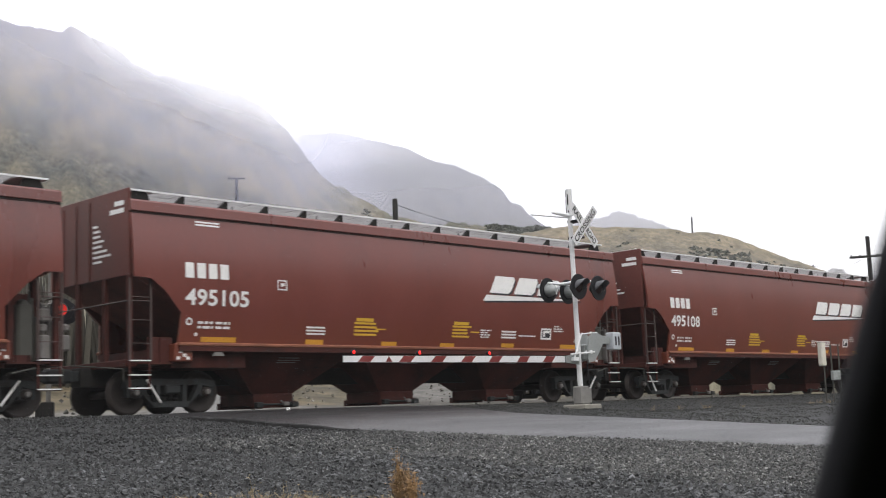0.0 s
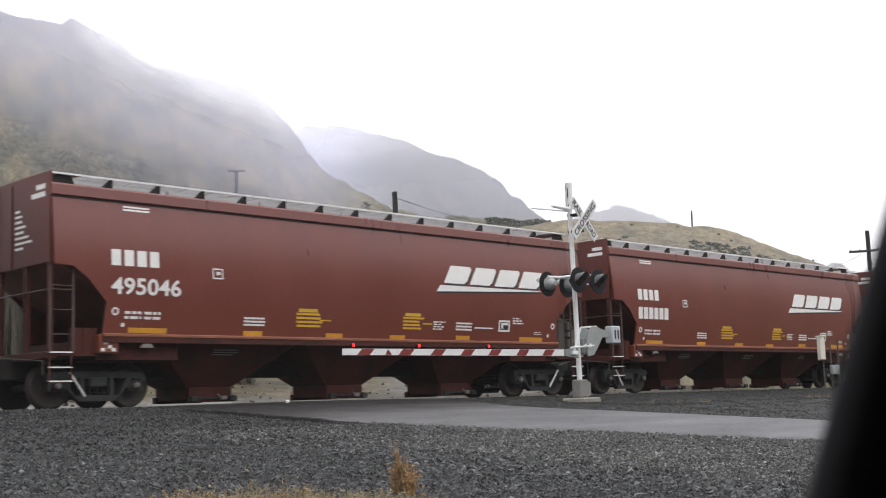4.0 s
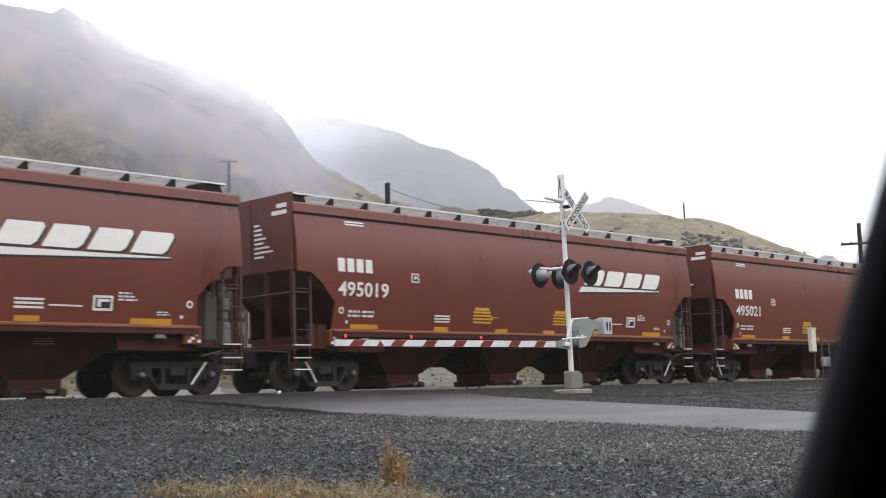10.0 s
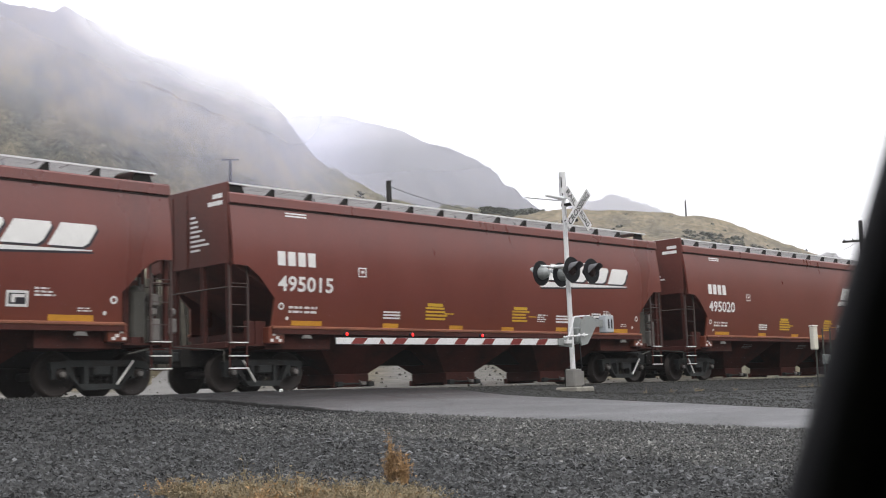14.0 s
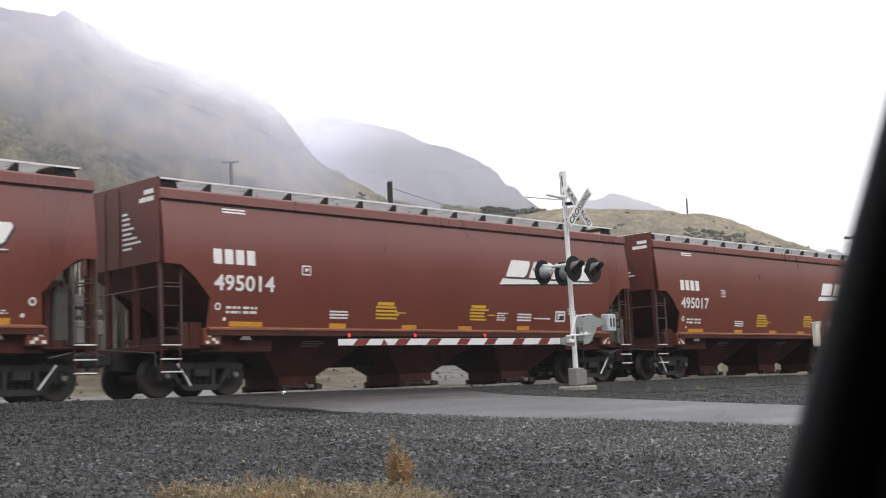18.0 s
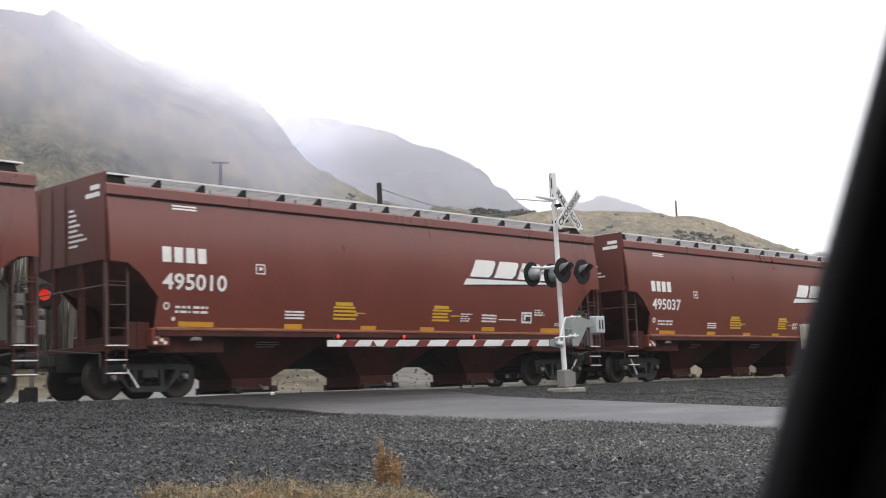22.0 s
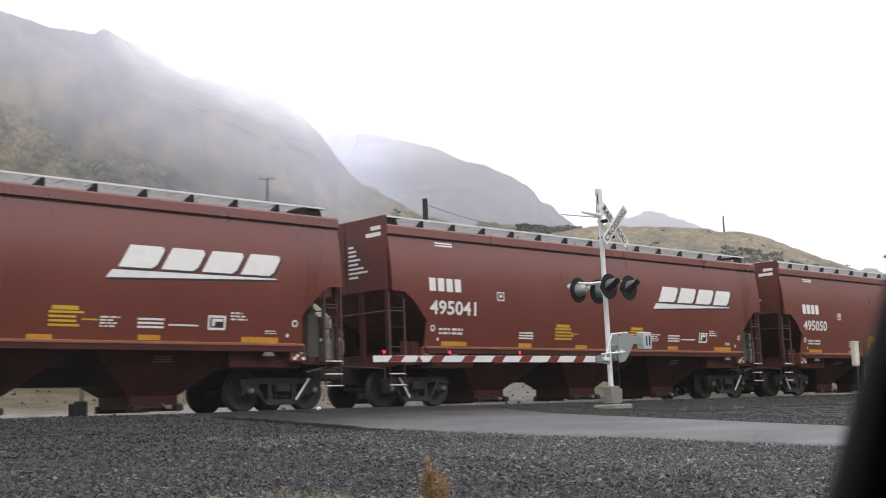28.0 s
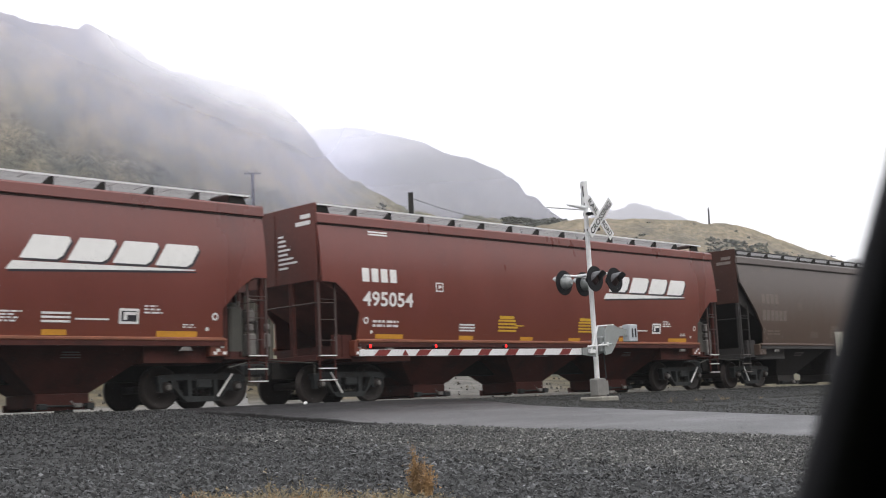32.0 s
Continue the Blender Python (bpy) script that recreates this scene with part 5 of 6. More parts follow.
def gate():
    g = thing("crossing_gate", "lowered red and white striped crossing gate arm", "crossing gate", pose(MX, MY, MZ))
    # the mechanism that clasps the mast
    bm = bmesh.new()
    box(bm, 0.1, 0.44, -0.12, 0.22, 1.1, 1.5, 0.04)
    part("mechanism_box", bm, BOXGREY, g, "grey gate mechanism housing")
    for y in (-0.22, 0.14):
        bm = bmesh.new()
        prism(bm, [(0.05, 1.15), (0.1, 1.6), (0.25, 1.76), (0.45, 1.76), (0.62, 1.7), (0.95, 1.66), (0.95, 1.5), (0.66, 1.5), (0.5, 1.3), (0.3, 1.08), (0.08, 1.04)], y - 0.02, y + 0.02)
        part("gate_yoke", bm, BOXGREY, g, "grey cast arms round the mast")
    bm = bmesh.new()
    rod(bm, (0.16, -0.26, 1.3), (0.16, 0.2, 1.3), 0.05, 10)
    box(bm, -0.5, -0.3, -0.24, 0.0, 1.08, 1.17, 0.01)
    rod(bm, (-0.45, -0.22, 1.15), (-0.15, -0.22, 1.72), 0.022, 6)
    rod(bm, (-0.15, -0.22, 1.72), (0.45, -0.22, 1.76), 0.022, 6)
    rod(bm, (-0.6, -0.24, 1.24), (0.3, -0.24, 1.3), 0.022, 6)
    part("cross_shaft", bm, MAST, g)
    bm = bmesh.new()
    box(bm, 0.96, 1.3, -0.32, -0.1, 1.36, 1.78, 0.02)
    w = part("counterweight", bm, PLATE, g, "pale grey counterweight plate")
    bm = bmesh.new()
    for x in (1.05, 1.17):
        box(bm, x, x + 0.05, -0.328, -0.321, 1.46, 1.68)
    part("bar_mark", bm, NAVY, w)
    bm = bmesh.new()
    rod(bm, (0.1, -0.15, 1.1), (0.14, -0.16, 0.5), 0.014, 6)
    rod(bm, (0.05, -0.15, 0.5), (0.14, -0.16, 0.5), 0.014, 6)
    part("cable", bm, BLACK, g)
    # the arm: tapered white boards with red slanting bands
    arm0, arm1 = Vector((-0.35, -0.1, 1.13)), Vector((-7.5, -0.06, 1.1))

    def on(u, dz=0.0, dy=0.0):
        return arm0.lerp(arm1, u) + Vector((0, dy, dz))
    bm = bmesh.new()
    for u0, u1 in ((0.0, 0.5), (0.5, 1.0)):
        h0, h1 = 0.075 - 0.012 * u0, 0.075 - 0.012 * u1
        vs = [bm.verts.new(on(u, s * h, y)) for u, h in ((u0, h0), (u1, h1)) for y in (-0.02, 0.02) for s in (-1, 1)]
        for f in ((0, 1, 3, 2), (4, 6, 7, 5), (0, 4, 5, 1), (2, 3, 7, 6), (1, 5, 7, 3), (0, 2, 6, 4)):
            bm.faces.new([vs[i] for i in f])
    bmesh.ops.recalc_face_normals(bm, faces=bm.faces[:])
    arm = part("arm", bm, SIGN, g, "white gate arm with red slanted bands")
    for u0 in (0.105, 0.231, 0.362, 0.484, 0.61, 0.739, 0.895):
        bm = bmesh.new()
        h = 0.073 - 0.012 * u0
        lean = 0.019
        bm.faces.new([bm.verts.new(on(u, s * h * 0.96, -0.0235)) for u, s in ((u0 - lean * 0.5, 1), (u0 - lean * 0.5 + 0.047, 1), (u0 + 0.047 + lean * 0.5, -1), (u0 + lean * 0.5, -1))])
        part("red_band", bm, REDTAPE, arm)
    bm = bmesh.new()
    bm.faces.new([bm.verts.new(on(u, s * 0.058, -0.0235)) for u, s in ((0.834, 1), (0.846, -1), (0.82, -1))])
    part("red_band", bm, REDTAPE, arm)
    for u in (0.965, 0.713, 0.414):
        c = on(u, 0.13)
        bm = bmesh.new()
        lathe(bm, [(-0.035, 0.045), (0.035, 0.045)], c, "Y", 12)
        lamp = part("arm_lamp", bm, BLACK, arm)
        bm = bmesh.new()
        lathe(bm, [(-0.045, 0.018), (-0.037, 0.036), (0.037, 0.036), (0.045, 0.018)], c, "Y", 12)
        part("lens", bm, LAMP, lamp, "lit red lens")
    bm = bmesh.new()
    prism(bm, [(-0.7, 1.05), (-0.2, 1.0), (-0.2, 1.26), (-0.7, 1.2)], -0.16, -0.13)
    part("arm_bracket", bm, BOXGREY, g)
    return g


gate()


# ---- trackside cabinet on posts ----
def signal_case():
    x, y = 36.4, 18.5
    z = land_z(x, y)
    c = thing("signal_case", "cream trackside cabinet on thin posts", "signal cabinet", pose(x, y, z, 0, 0, -20))
    h = -z
    bm = bmesh.new()
    box(bm, -0.1, 0.1, -0.1, 0.1, 0.82 + h, 1.56 + h, 0.03)
    body = part("case", bm, CABINET, c)
    bm = bmesh.new()
    box(bm, -0.115, 0.115, -0.115, 0.115, 1.56 + h, 1.6 + h, 0.012)
    part("lid", bm, CABINET, body)
    for dx in (0.1, 0.42, 0.74):
        bm = bmesh.new()
        rod(bm, (dx, 0.05, -0.2), (dx, 0.05, 1.5 + h if dx > 0.2 else 0.85 + h), 0.025, 8)
        part("post", bm, TANK, c)
    bm = bmesh.new()
    box(bm, 0.3, 0.62, -0.12, 0.02, 0.36 + h, 0.66 + h, 0.02)
    part("small_box", bm, BOXGREY, c, "pale meter box")
    return c


signal_case()


# ---- utility poles and wires ----
def at_bearing(az, d):
    return math.sin(radians(az)) * d, math.cos(radians(az)) * d


def utility_pole(az, d, top_el, base_z, r, arms, label):
    x, y = at_bearing(az, d)
    top = math.tan(radians(top_el)) * d + EYE_Z
    p = thing("utility_pole", label, "utility pole", pose(x, y, base_z, 0, 0, -az), group="utility poles")
    bm = bmesh.new()
    rod(bm, (0, 0, -1.5), (0, 0, top - base_z), r * 1.25, 12, r)
    part("pole", bm, WOOD, p)
    for dz, half in arms:
        bm = bmesh.new()
        box(bm, -half, half, -r - 0.12, -r, top - base_z - dz - 0.09, top - base_z - dz + 0.09)
        part("crossarm", bm, WOOD, p)
        for k in (-0.9, -0.45, 0.45, 0.9):
            bm = bmesh.new()
            lathe(bm, [(0, 0.03), (0.05, 0.05), (0.12, 0.045), (0.15, 0.02)], (k * half, -r - 0.06, top - base_z - dz + 0.07), "Z", 8)
            part("insulator", bm, GRIME, p)
    return Vector((x, y, top))


def slope_z(form, az, d):
    return hill_z(form, RELIEF_A if form is FORM_A else RELIEF_D, az, d) - 0.15


tops = [utility_pole(36.4, 150, 11.3, slope_z(FORM_A, 36.4, 150), 0.2, [(0.14, 1.05)], "thin wooden utility pole on the hillside"),
        utility_pole(43.85, 66, 10.17, land_z(0, 47.6) , 0.14, [], "thick dark wooden pole behind the railway"),
        utility_pole(57.75, 300, 8.62, slope_z(FORM_D, 57.75, 300), 0.2, [], "bare wooden pole on the low hill"),
        utility_pole(65.4, 100, 7.13, 0.5, 0.16, [(1.6, 1.45)], "dark wooden utility pole with one crossarm"),
        utility_pole(63.0, 420, 6.05, 20.0, 0.25, [(0.6, 1.5)], "small distant utility pole")]
far_a, far_b = Vector((*at_bearing(50.5, 160), 24)), Vector((*at_bearing(70, 75), 9.5))


def wire(a, b, sag, r, label):
    n = 14
    pts = [a.lerp(b, i / n) - Vector((0, 0, 4 * sag * (i / n) * (1 - i / n))) for i in range(n + 1)]
    side = (b - a).cross(Vector((0, 0, 1))).normalized() * r
    up = Vector((0, 0, r))
    verts = [tuple(p + o) for p in pts for o in (side, up, -side, -up)]
    faces = [(4 * i + k, 4 * i + (k + 1) % 4, 4 * i + 4 + (k + 1) % 4, 4 * i + 4 + k) for i in range(n) for k in range(4)]
    return tagged(new("overhead_wire", raw_mesh("overhead_wire", verts, faces, WIRE)), label, "wire", "overhead wires")


wire(tops[1] - Vector((0, 0, 0.3)), far_a, 1.0, 0.02, "thin dark overhead wire on the dark pole")
wire(tops[3] - Vector((0, 0, 1.5)), tops[4], 2.0, 0.02, "thin overhead wire to the distant pole")
wire(tops[3] - Vector((0, 0, 1.5)), far_b, 0.6, 0.015, "thin overhead wire on the crossarm pole")


# ---- the vehicle from which the scene is watched ----
def door_frame():
    """Only the rear edge of the side window is in view: a sloping padded pillar with its rubber seal, on the door below."""
    d = thing("parked_vehicle", "parked vehicle with a black sloping window pillar", "vehicle")
    a = radians(46.05)
    right, ahead = Vector((math.cos(a), -math.sin(a), 0)), Vector((math.sin(a), math.cos(a), 0))

    def at(u, z, depth):
        return right * u + ahead * depth + Vector((0, 0, EYE_Z + z))

    def bar(name, material, u0, u1, d0, d1, label=""):
        bm = bmesh.new()
        n = 10
        rings = []
        for i in range(n + 1):
            z = -0.12 + i * 0.055
            lean = 0.001 + 0.36 * z
            pts = [(u0, d0 + 0.015), (u0 + 0.012, d0), (u1, d0), (u1, d1), (u0 + 0.012, d1), (u0, d1 - 0.015)]
            rings.append([bm.verts.new(at(u + lean, z, q)) for u, q in pts])
        for p, q in zip(rings, rings[1:]):
            for k in range(6):
                bm.faces.new((p[k], p[(k + 1) % 6], q[(k + 1) % 6], q[k]))
        bm.faces.new(rings[0]), bm.faces.new(rings[-1][::-1])
        bmesh.ops.recalc_face_normals(bm, faces=bm.faces[:])
        part(name, bm, material, d, label, True)
    bar("window_seal", RUBBER, 0.196, 0.235, 0.6, 0.64)
    bar("pillar", TRIM, 0.236, 0.5, 0.585, 0.66, "dark padded pillar")
    bm = bmesh.new()
    for u0, u1, z0, z1, d0, d1 in ((-0.75, 0.5, -0.95, -0.13, 0.6, 0.72), (-0.6, 0.45, -1.25, -0.95, 0.61, 0.7)):
        vs = [bm.verts.new(at(u, z, q)) for z in (z0, z1) for u, q in ((u0, d0), (u1, d0), (u1, d1), (u0, d1))]
        for f in ((3, 2, 1, 0), (4, 5, 6, 7), (0, 1, 5, 4), (1, 2, 6, 5), (2, 3, 7, 6), (3, 0, 4, 7)):
            bm.faces.new([vs[i] for i in f])
    bmesh.ops.recalc_face_normals(bm, faces=bm.faces[:])
    part("door_panel", bm, TRIM, d)
    # unseen roof and cabin panels, added to keep sky light off the pillar
    for name, u0, u1, z0, z1, d0, d1 in (("roof", -1.2, 1.3, 0.48, 0.53, -1.0, 0.75), ("cabin_block_far", -1.2, 1.3, -1.2, -0.1, -1.05, -1.0), ("cabin_block_rear", 0.75, 0.9, -1.2, 0.48, -1.0, 0.58), ("cabin_block_front", -1.2, -1.1, -1.2, 0.1, -1.0, 0.6)):
        bm = bmesh.new()
        vs = [bm.verts.new(at(u, z, q)) for z in (z0, z1) for u, q in ((u0, d0), (u1, d0), (u1, d1), (u0, d1))]
        for f in ((3, 2, 1, 0), (4, 5, 6, 7), (0, 1, 5, 4), (1, 2, 6, 5), (2, 3, 7, 6), (3, 0, 4, 7)):
            bm.faces.new([vs[i] for i in f])
        bmesh.ops.recalc_face_normals(bm, faces=bm.faces[:])
        part(name, bm, TRIM, d)
    # added side window pane; its pale film imitates veiling glare and lifts the blacks
    glass = bpy.data.materials.new("veiled_window_glass")
    glass.use_nodes = True
    n, l = glass.node_tree.nodes, glass.node_tree.links
    n.remove(n["Principled BSDF"])
    clear, dust, mix, noi, rng = (n.new("ShaderNode" + k) for k in ("BsdfTransparent", "BsdfTranslucent", "MixShader", "TexNoise", "MapRange"))
    noi.inputs["Scale"].default_value = 9.0
    rng.inputs["To Min"].default_value, rng.inputs["To Max"].default_value = 0.005, 0.009
    l.new(noi.outputs["Fac"], rng.inputs["Value"])
    l.new(rng.outputs[0], mix.inputs["Fac"])
    l.new(clear.outputs[0], mix.inputs[1])
    l.new(dust.outputs[0], mix.inputs[2])
    l.new(mix.outputs[0], n["Material Output"].inputs["Surface"])
    bm = bmesh.new()
    for q in (0.622, 0.626):
        bm.faces.new([bm.verts.new(at(u, z, q)) for u, z in ((-0.8, -0.13), (0.2, -0.13), (0.42, 0.45), (-0.8, 0.45))])
    pane = part("window_pane", bm, glass, d, "side window pane added as a faint veil of glare")
    pane.visible_shadow = False


door_frame()


# ---- shrubs, weeds and stones ----
def shrub_clumps():
    """Sagebrush on the slopes, as one mass of small tufts."""
    rng = random.Random(11)
    verts, faces = [], []

    def tuft(x, y, z, s):
        for k in range(9):
            a, t = rng.uniform(0, math.tau), rng.uniform(0.2, 1.0)
            c = Vector((x + math.cos(a) * s * 0.5, y + math.sin(a) * s * 0.5, z + s * t * 0.55))
            for q in range(3):
                n = len(verts)
                u = Vector((rng.gauss(0, 1), rng.gauss(0, 1), rng.gauss(0, 0.7))) * s * 0.27
                v = Vector((rng.gauss(0, 1), rng.gauss(0, 1), rng.gauss(0, 0.7))) * s * 0.27
                verts.extend([tuple(c - u), tuple(c + v), tuple(c + u)])
                faces.append((n, n + 1, n + 2))
    for form, a0, a1, d0, d1, count, s0, s1 in ((FORM_D, 51, 66, 110, 295, 60, 0.4, 1.0), (FORM_D, 57.6, 61.6, 175, 255, 300, 0.4, 1.2), (FORM_D, 53.5, 58, 140, 200, 220, 0.4, 1.1)):
        for i in range(count):
            a, d = rng.uniform(a0, a1), rng.uniform(d0, d1)
            x, y = at_bearing(a, d)
            tuft(x, y, slope_z(form, a, d), rng.uniform(s0, s1))
    for i in range(900):
        a = rng.uniform(48.2, 52.6)
        d = rng.uniform(395, 418)
        x, y = at_bearing(a, d)
        tuft(x, y, slope_z(FORM_A, a, d), rng.uniform(0.6, 1.6))
    for i in range(60):
        a = rng.uniform(42.0, 46.5)
        d = rng.uniform(330, 380)
        x, y = at_bearing(a, d)
        tuft(x, y, slope_z(FORM_A, a, d), rng.uniform(0.6, 1.5))
    tagged(new("sagebrush", raw_mesh("sagebrush", verts, faces, SHRUB)), "dark green sagebrush scattered over the hills", "shrubs", kind="stuff")


shrub_clumps()


def tall_brush():
    """Dead stalks on the bank beyond the crossing."""
    rng = random.Random(17)
    verts, faces = [], []
    for i in range(2600):
        a, d = rng.uniform(20.0, 37.0), rng.uniform(49.0, 60.0)
        if noise.noise((a * 1.1, d * 0.2, 3)) < -0.25:
            continue
        x, y = at_bearing(a, d)
        z, h, w = land_z(x, y), rng.uniform(1.8, 5.2), rng.uniform(0.04, 0.13)
        lean, turn = rng.gauss(0, 0.25), rng.uniform(0, math.tau)
        u = Vector((math.cos(turn), math.sin(turn), 0)) * w
        foot, tip = Vector((x, y, z - 0.1)), Vector((x + lean, y + rng.gauss(0, 0.2), z + h))
        mid = foot.lerp(tip, 0.5) + Vector((-lean * 0.15, 0, 0))
        n = len(verts)
        verts += [tuple(foot - u), tuple(foot + u), tuple(mid + u), tuple(mid - u), tuple(tip)]
        faces += [(n, n + 1, n + 2, n + 3), (n + 3, n + 2, n + 4)]
    tagged(new("tall_brush", raw_mesh("tall_brush", verts, faces, BRUSH)), "tall grey-brown dead stalks on the bank", "brush", kind="stuff")


tall_brush()


def dry_weed(x, y, tall, spread, count, seed, material, label):
    rng = random.Random(seed)
    verts, faces = [], []
    for i in range(count):
        a, r = rng.uniform(0, math.tau), spread * math.sqrt(rng.random())
        bx, by = math.cos(a) * r * 0.5, math.sin(a) * r * 0.5
        h = tall * rng.uniform(0.45, 1.0) * (1 - 0.5 * r / spread)
        w = rng.uniform(0.0018, 0.004)
        tip = Vector((bx + math.cos(a) * r * 0.5 + rng.gauss(0, 0.03), by + math.sin(a) * r * 0.5 + rng.gauss(0, 0.03), h))
        base, mid = Vector((bx, by, -0.03)), Vector((bx * 1.2, by * 1.2, h * 0.55))
        t = Vector((math.cos(a + 1.57), math.sin(a + 1.57), 0)) * w
        n = len(verts)
        verts += [tuple(base - t), tuple(base + t), tuple(mid + t * 0.8), tuple(mid - t * 0.8), tuple(tip)]
        faces += [(n, n + 1, n + 2, n + 3), (n + 3, n + 2, n + 4)]
        for k in range(5):
            u = rng.uniform(0.35, 1.0)
            c = base.lerp(tip, u)
            n = len(verts)
            e = Vector((rng.gauss(0, 1), rng.gauss(0, 1), abs(rng.gauss(0.4, 0.6)))) * 0.015
            f = Vector((rng.gauss(0, 1), rng.gauss(0, 1), rng.gauss(0, 1))) * 0.004
            verts += [tuple(c - f), tuple(c + f), tuple(c + e)]
            faces.append((n, n + 1, n + 2))
    ob = new("dry_weed", raw_mesh("dry_weed", verts, faces, material))
    ob.matrix_basis = pose(x, y, land_z(x, y))
    return tagged(ob, label, "weed", group="dry weeds in the gravel")


dry_weed(6.92, 7.27, 0.52, 0.06, 170, 1, WEED, "tall spiky orange dry weed in the gravel")
dry_weed(6.98, 7.2, 0.4, 0.1, 130, 2, WEED, "bushy orange dry weed in the gravel")
TUFT = random.Random(31)
for i in range(54):
    a = 33.4 + 11.8 * (i + TUFT.random()) / 54
    d = 8.9 + TUFT.gauss(0, 0.25)
    x, y = at_bearing(a, d)
    tall = 0.22 + 0.12 * max(0, 1 - abs(a - 38.0) / 3.2)
    dry_weed(x, y, tall * TUFT.uniform(0.75, 1.15), TUFT.uniform(0.16, 0.34), TUFT.choice((40, 60, 80)), 20 + i, WEED if i % 9 == 0 else STRAW, "low tuft of dry straw-coloured grass in the gravel")


def litter(x, y):
    """A crumpled scrap of white paper on the wet road."""
    rng = random.Random(5)
    bm = bmesh.new()
    bmesh.ops.create_icosphere(bm, subdivisions=2, radius=0.05)
    for v in bm.verts:
        v.co *= rng.uniform(0.6, 1.15)
        v.co.z = max(-0.025, v.co.z * 0.8)
    ob = new("litter", mesh_of("litter", bm, WHITE))
    ob.matrix_basis = pose(x, y, land_z(16, y) + 0.07, 0, 0, 30)
    return tagged(ob, "crumpled scrap of white paper on the wet road", "litter")


litter(16.12, 20.2)
for i in range(10):
    r = random.Random(70 + i)
    dry_weed(r.uniform(24, 34), r.uniform(16.4, 17.4), r.uniform(0.12, 0.3), 0.12, 12, 90 + i, STRAW, "thin dry grass stalks on the ballast")


def stones(name, label, areas, seed, material):
    """Loose gravel: thousands of small angular stones in one mesh, each turned its own way."""
    rng = np.random.RandomState(seed)
    corner = np.array([(x, y, z) for z in (-1, 1) for x, y in ((-1, -1), (1, -1), (1, 1), (-1, 1))], float)
    quads = np.array(((3, 2, 1, 0), (4, 5, 6, 7), (0, 1, 5, 4), (1, 2, 6, 5), (2, 3, 7, 6), (3, 0, 4, 7)))
    spots = []
    for x0, x1, y0, y1, count, s0, s1, power in areas:
        for x, y, s, keep in zip(rng.uniform(x0, x1, count), y0 + (y1 - y0) * rng.rand(count) ** power, s0 + (s1 - s0) * rng.rand(count) ** 1.8, rng.rand(count)):
            into = min(x - road_left(y), road_right(y) - x)
            if y < 21.5 and into > 0 and keep > 0.95 * math.exp(-into / 0.75) + 0.004:
                continue
            spots.append((x, y, land_z(x, y), s))
    spot = np.array(spots)
    k = len(spot)
    c = corner[None] * (1 + rng.uniform(-0.5, 0.25, (k, 8, 3))) * 0.5 * spot[:, None, 3:4] * np.stack((rng.uniform(0.9, 1.35, k), rng.uniform(0.75, 1.1, k), rng.uniform(0.5, 0.9, k)), 1)[:, None]
    q = rng.normal(size=(k, 4)) * np.array((1, 0.45, 0.45, 1))
    q /= np.linalg.norm(q, axis=1)[:, None]
    w, u = q[:, None, :1], q[:, None, 1:]
    u = np.broadcast_to(u, c.shape)
    turn = np.cross(u, c) * 2
    c = c + w * turn + np.cross(u, turn)
    v = c + spot[:, None, :3] + np.array((0, 0, 0.2)) * spot[:, None, 3:4]
    f = quads[None] + 8 * np.arange(k)[:, None, None]
    me = bpy.data.meshes.new(name)
    me.from_pydata(v.reshape(-1, 3).tolist(), [], f.reshape(-1, 4).tolist())
    me.materials.append(material)
    return tagged(new(name, me), label, "gravel", kind="stuff")


def stone_material(name, base):
    m = paint(name, base, 0.65, 0, 0.4, 0.7, 70, 0.3, spec=0.35)
    n, l = m.node_tree.nodes, m.node_tree.links
    geo, ramp, mix = n.new("ShaderNodeNewGeometry"), n.new("ShaderNodeValToRGB"), n.new("ShaderNodeMix")
    ramp.color_ramp.elements[0].color, ramp.color_ramp.elements[1].color = (0.32, 0.33, 0.345, 1), (3.2, 3.2, 3.2, 1)
    for at, v in ((0.5, 0.85), (0.9, 1.6)):
        e = ramp.color_ramp.elements.new(at)
        e.color = (v, v, v, 1)
    l.new(geo.outputs["Random Per Island"], ramp.inputs["Fac"])
    mix.data_type, mix.blend_type = "RGBA", "MULTIPLY"
    mix.inputs["Factor"].default_value = 1.0
    b = n["Principled BSDF"]
    old = b.inputs["Base Color"].links[0].from_socket
    l.new(old, mix.inputs["A"])
    l.new(ramp.outputs["Color"], mix.inputs["B"])
    l.new(mix.outputs["Result"], b.inputs["Base Color"])
    return m


DARK_STONE = stone_material("wet_dark_stone", (0.0255, 0.0262, 0.0264))
COARSE_STONE = stone_material("coarse_grey_stone", (0.043, 0.0445, 0.046))
BROWN_STONE = stone_material("dusty_grey_brown_stone", (0.071, 0.0715, 0.068))
BALLAST = stone_material("sooty_ballast", (0.03, 0.031, 0.027))
stones("gravel", "loose wet dark grey gravel stones", [(2.5, 8.8, 4.2, 12.5, 78000, 0.013, 0.05, 1.3), (3.5, 13.4, 12, 21, 16000, 0.018, 0.045, 1.0), (7.8, 10.5, 4.2, 12.5, 9000, 0.014, 0.045, 1.25)], 5, DARK_STONE)
stones("coarse_gravel", "coarser pale grey stones among the wet gravel", [(4.6, 10.2, 5.2, 11.5, 10500, 0.024, 0.056, 1.2)], 8, COARSE_STONE)
stones("roadside_gravel", "finer grey-brown gravel along the road edge", [(9.2, 17, 3.8, 14.5, 52000, 0.012, 0.036, 1.2)], 6, BROWN_STONE)
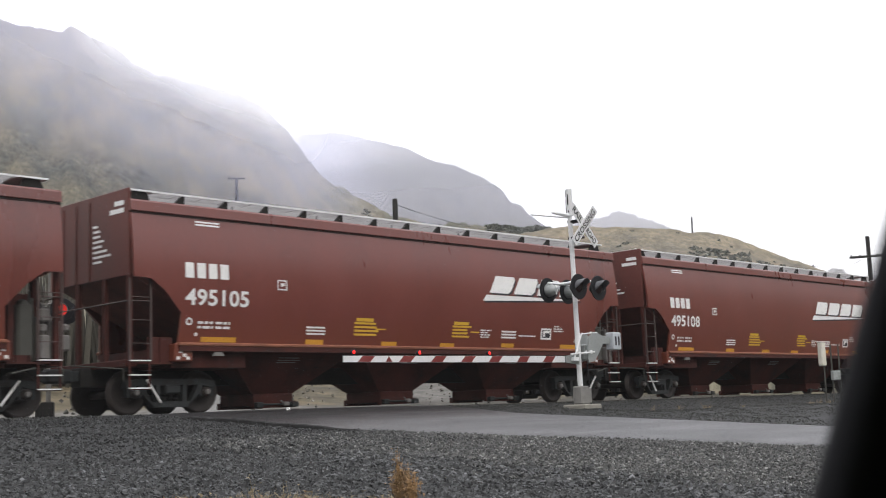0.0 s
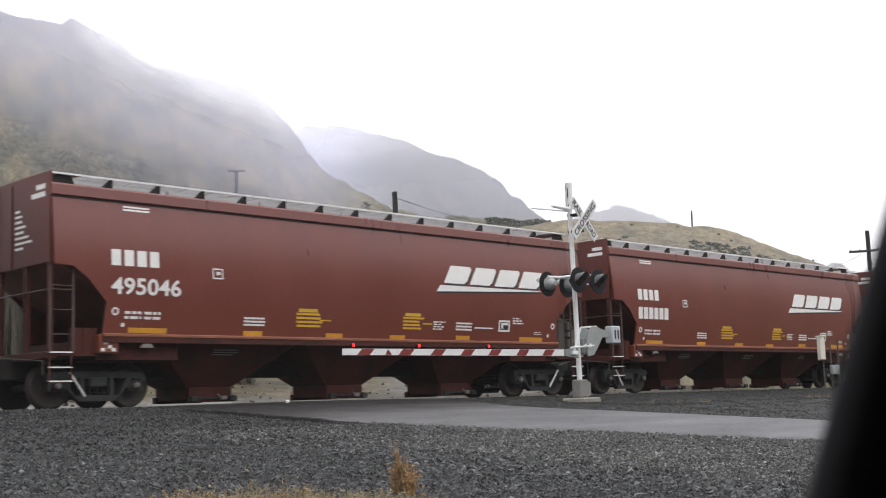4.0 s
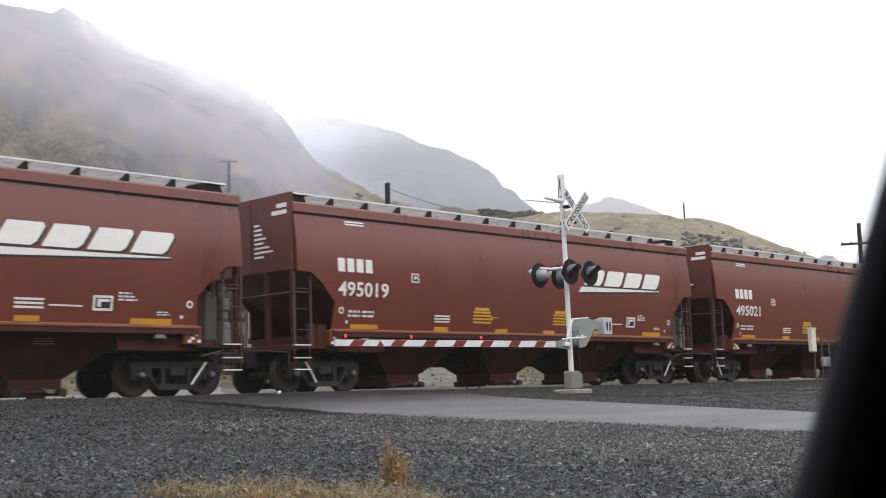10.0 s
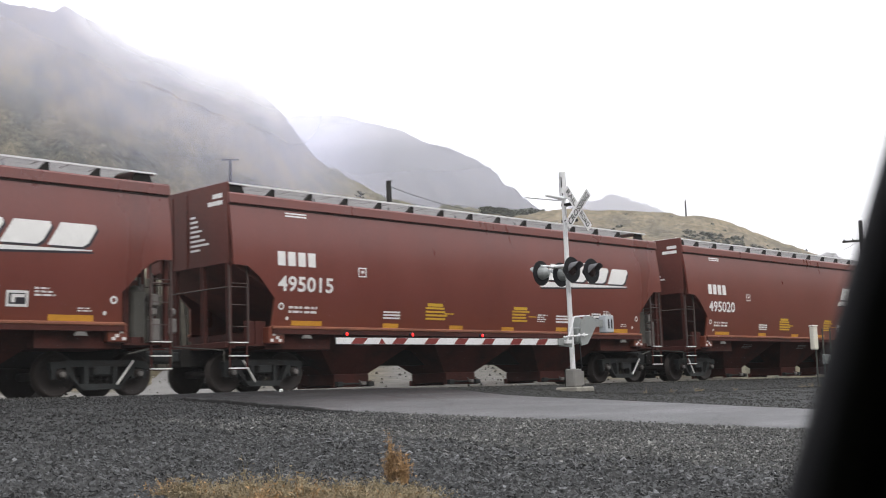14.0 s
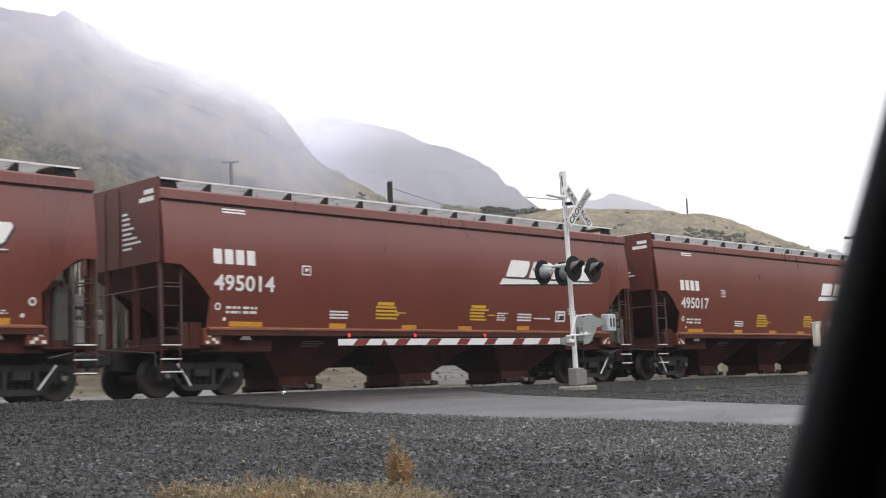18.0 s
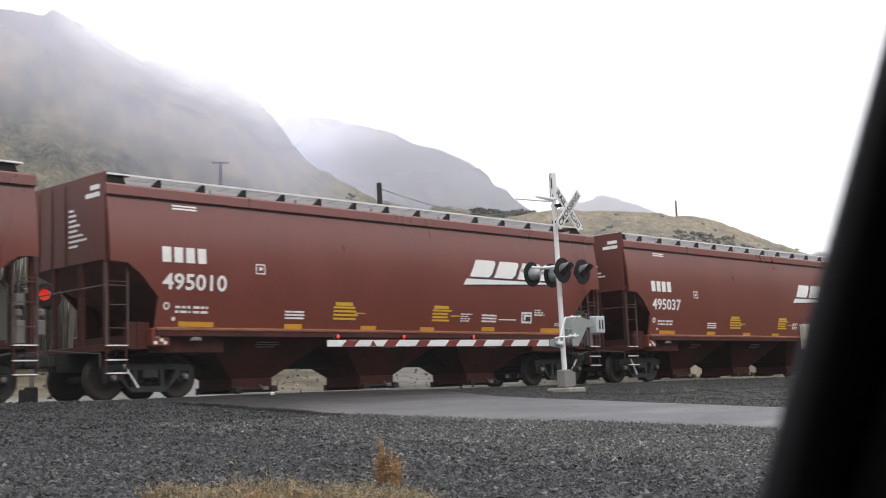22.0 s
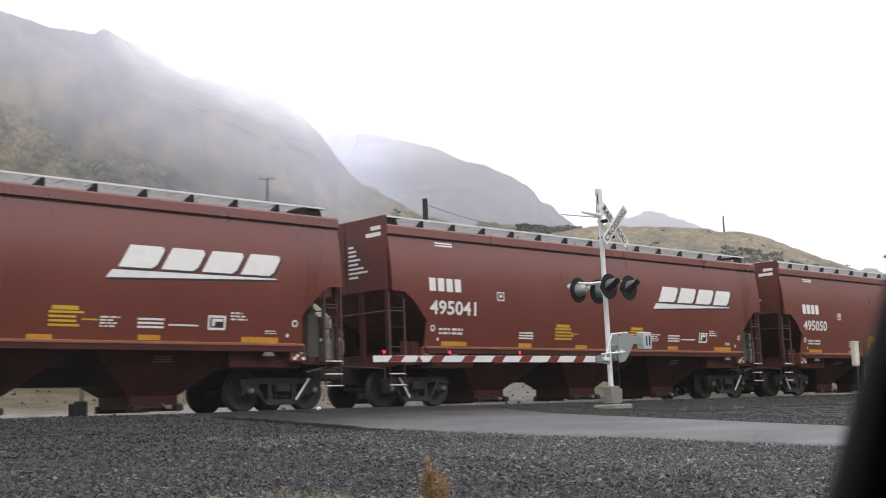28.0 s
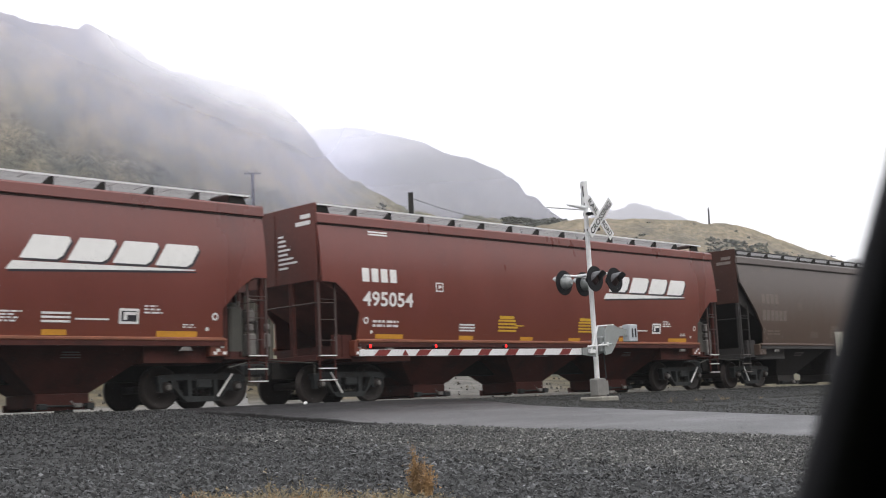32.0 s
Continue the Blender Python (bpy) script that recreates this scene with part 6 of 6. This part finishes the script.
stones("bank_stones", "scattered tan stones on the bare bank beyond the track", [(9, 58, 27.5, 60, 1500, 0.04, 0.13, 1.0)], 9, stone_material("tan_bank_stone", (0.07, 0.064, 0.053)))
stones("ballast", "sooty dark railway ballast beside the crossing", [(19.8, 23.2, 9.0, 21.2, 5200, 0.012, 0.034, 1.0), (22.3, 44, 12.5, 21.6, 22000, 0.012, 0.032, 1.0), (6, 12, 20.5, 22.0, 1500, 0.03, 0.06, 1.0), (22.6, 46, 21.4, 25.4, 9000, 0.02, 0.045, 1.0)], 7, BALLAST)


# ---- what moves ----
RUN = [(0, 0.0), (1, 23.33), (2, 46.6), (3, 69.92), (6, 139.94), (7, 163.29), (8, 186.67), (9, 210.03), (10, 233.36), (11, 256.69), (12, 280.04), (13, 303.39), (14, 326.73),
       (17, 396.72), (18, 420.04), (18.5, 431.7), (19, 442.55), (20, 465.9), (21, 489.22), (22, 512.56), (23, 535.9), (24, 559.24), (25, 582.57), (28, 652.5), (29, 675.83), (30, 699.15), (31, 722.48), (32, 745.76)]  # metres run by the train


def run_at(t):
    for (t0, d0), (t1, d1) in zip(RUN, RUN[1:]):
        if t <= t1:
            return d0 + (d1 - d0) * (t - t0) / (t1 - t0)
    return RUN[-1][1]


def motions():
    times = [0, 1 / 30] + [0.5 * i for i in range(1, 64)] + [32 - 1 / 30, 32]
    for i, car in enumerate(TRAIN):
        start = 13.483 + CAR_PITCH * (i - 1)
        walk(car, [(t, pose(start - run_at(t), TRACK_Y, 0)) for t in times])
    # the wheels roll to the left with the train; all wheelsets on the same side of their trucks share one action
    for offset in (-0.89, 0.89):
        wheels = []
        for car in TRAIN:
            for t in car.children:
                if t.name.startswith("truck"):
                    wheels += [w for w in t.children if w.name.startswith("wheelset") and abs(w.location.x - offset) < 0.1]
        walk(wheels[0], [(f / 30, pose(offset, 0, 0.457, 0, -(f * 85 % 360), 0)) for f in range(0, 961)])
        source = wheels[0].animation_data
        for w in wheels[1:]:
            w.rotation_mode = "QUATERNION"
            keys = w.animation_data_create()
            keys.action = source.action
            keys.action_slot = source.action_slot


motions()
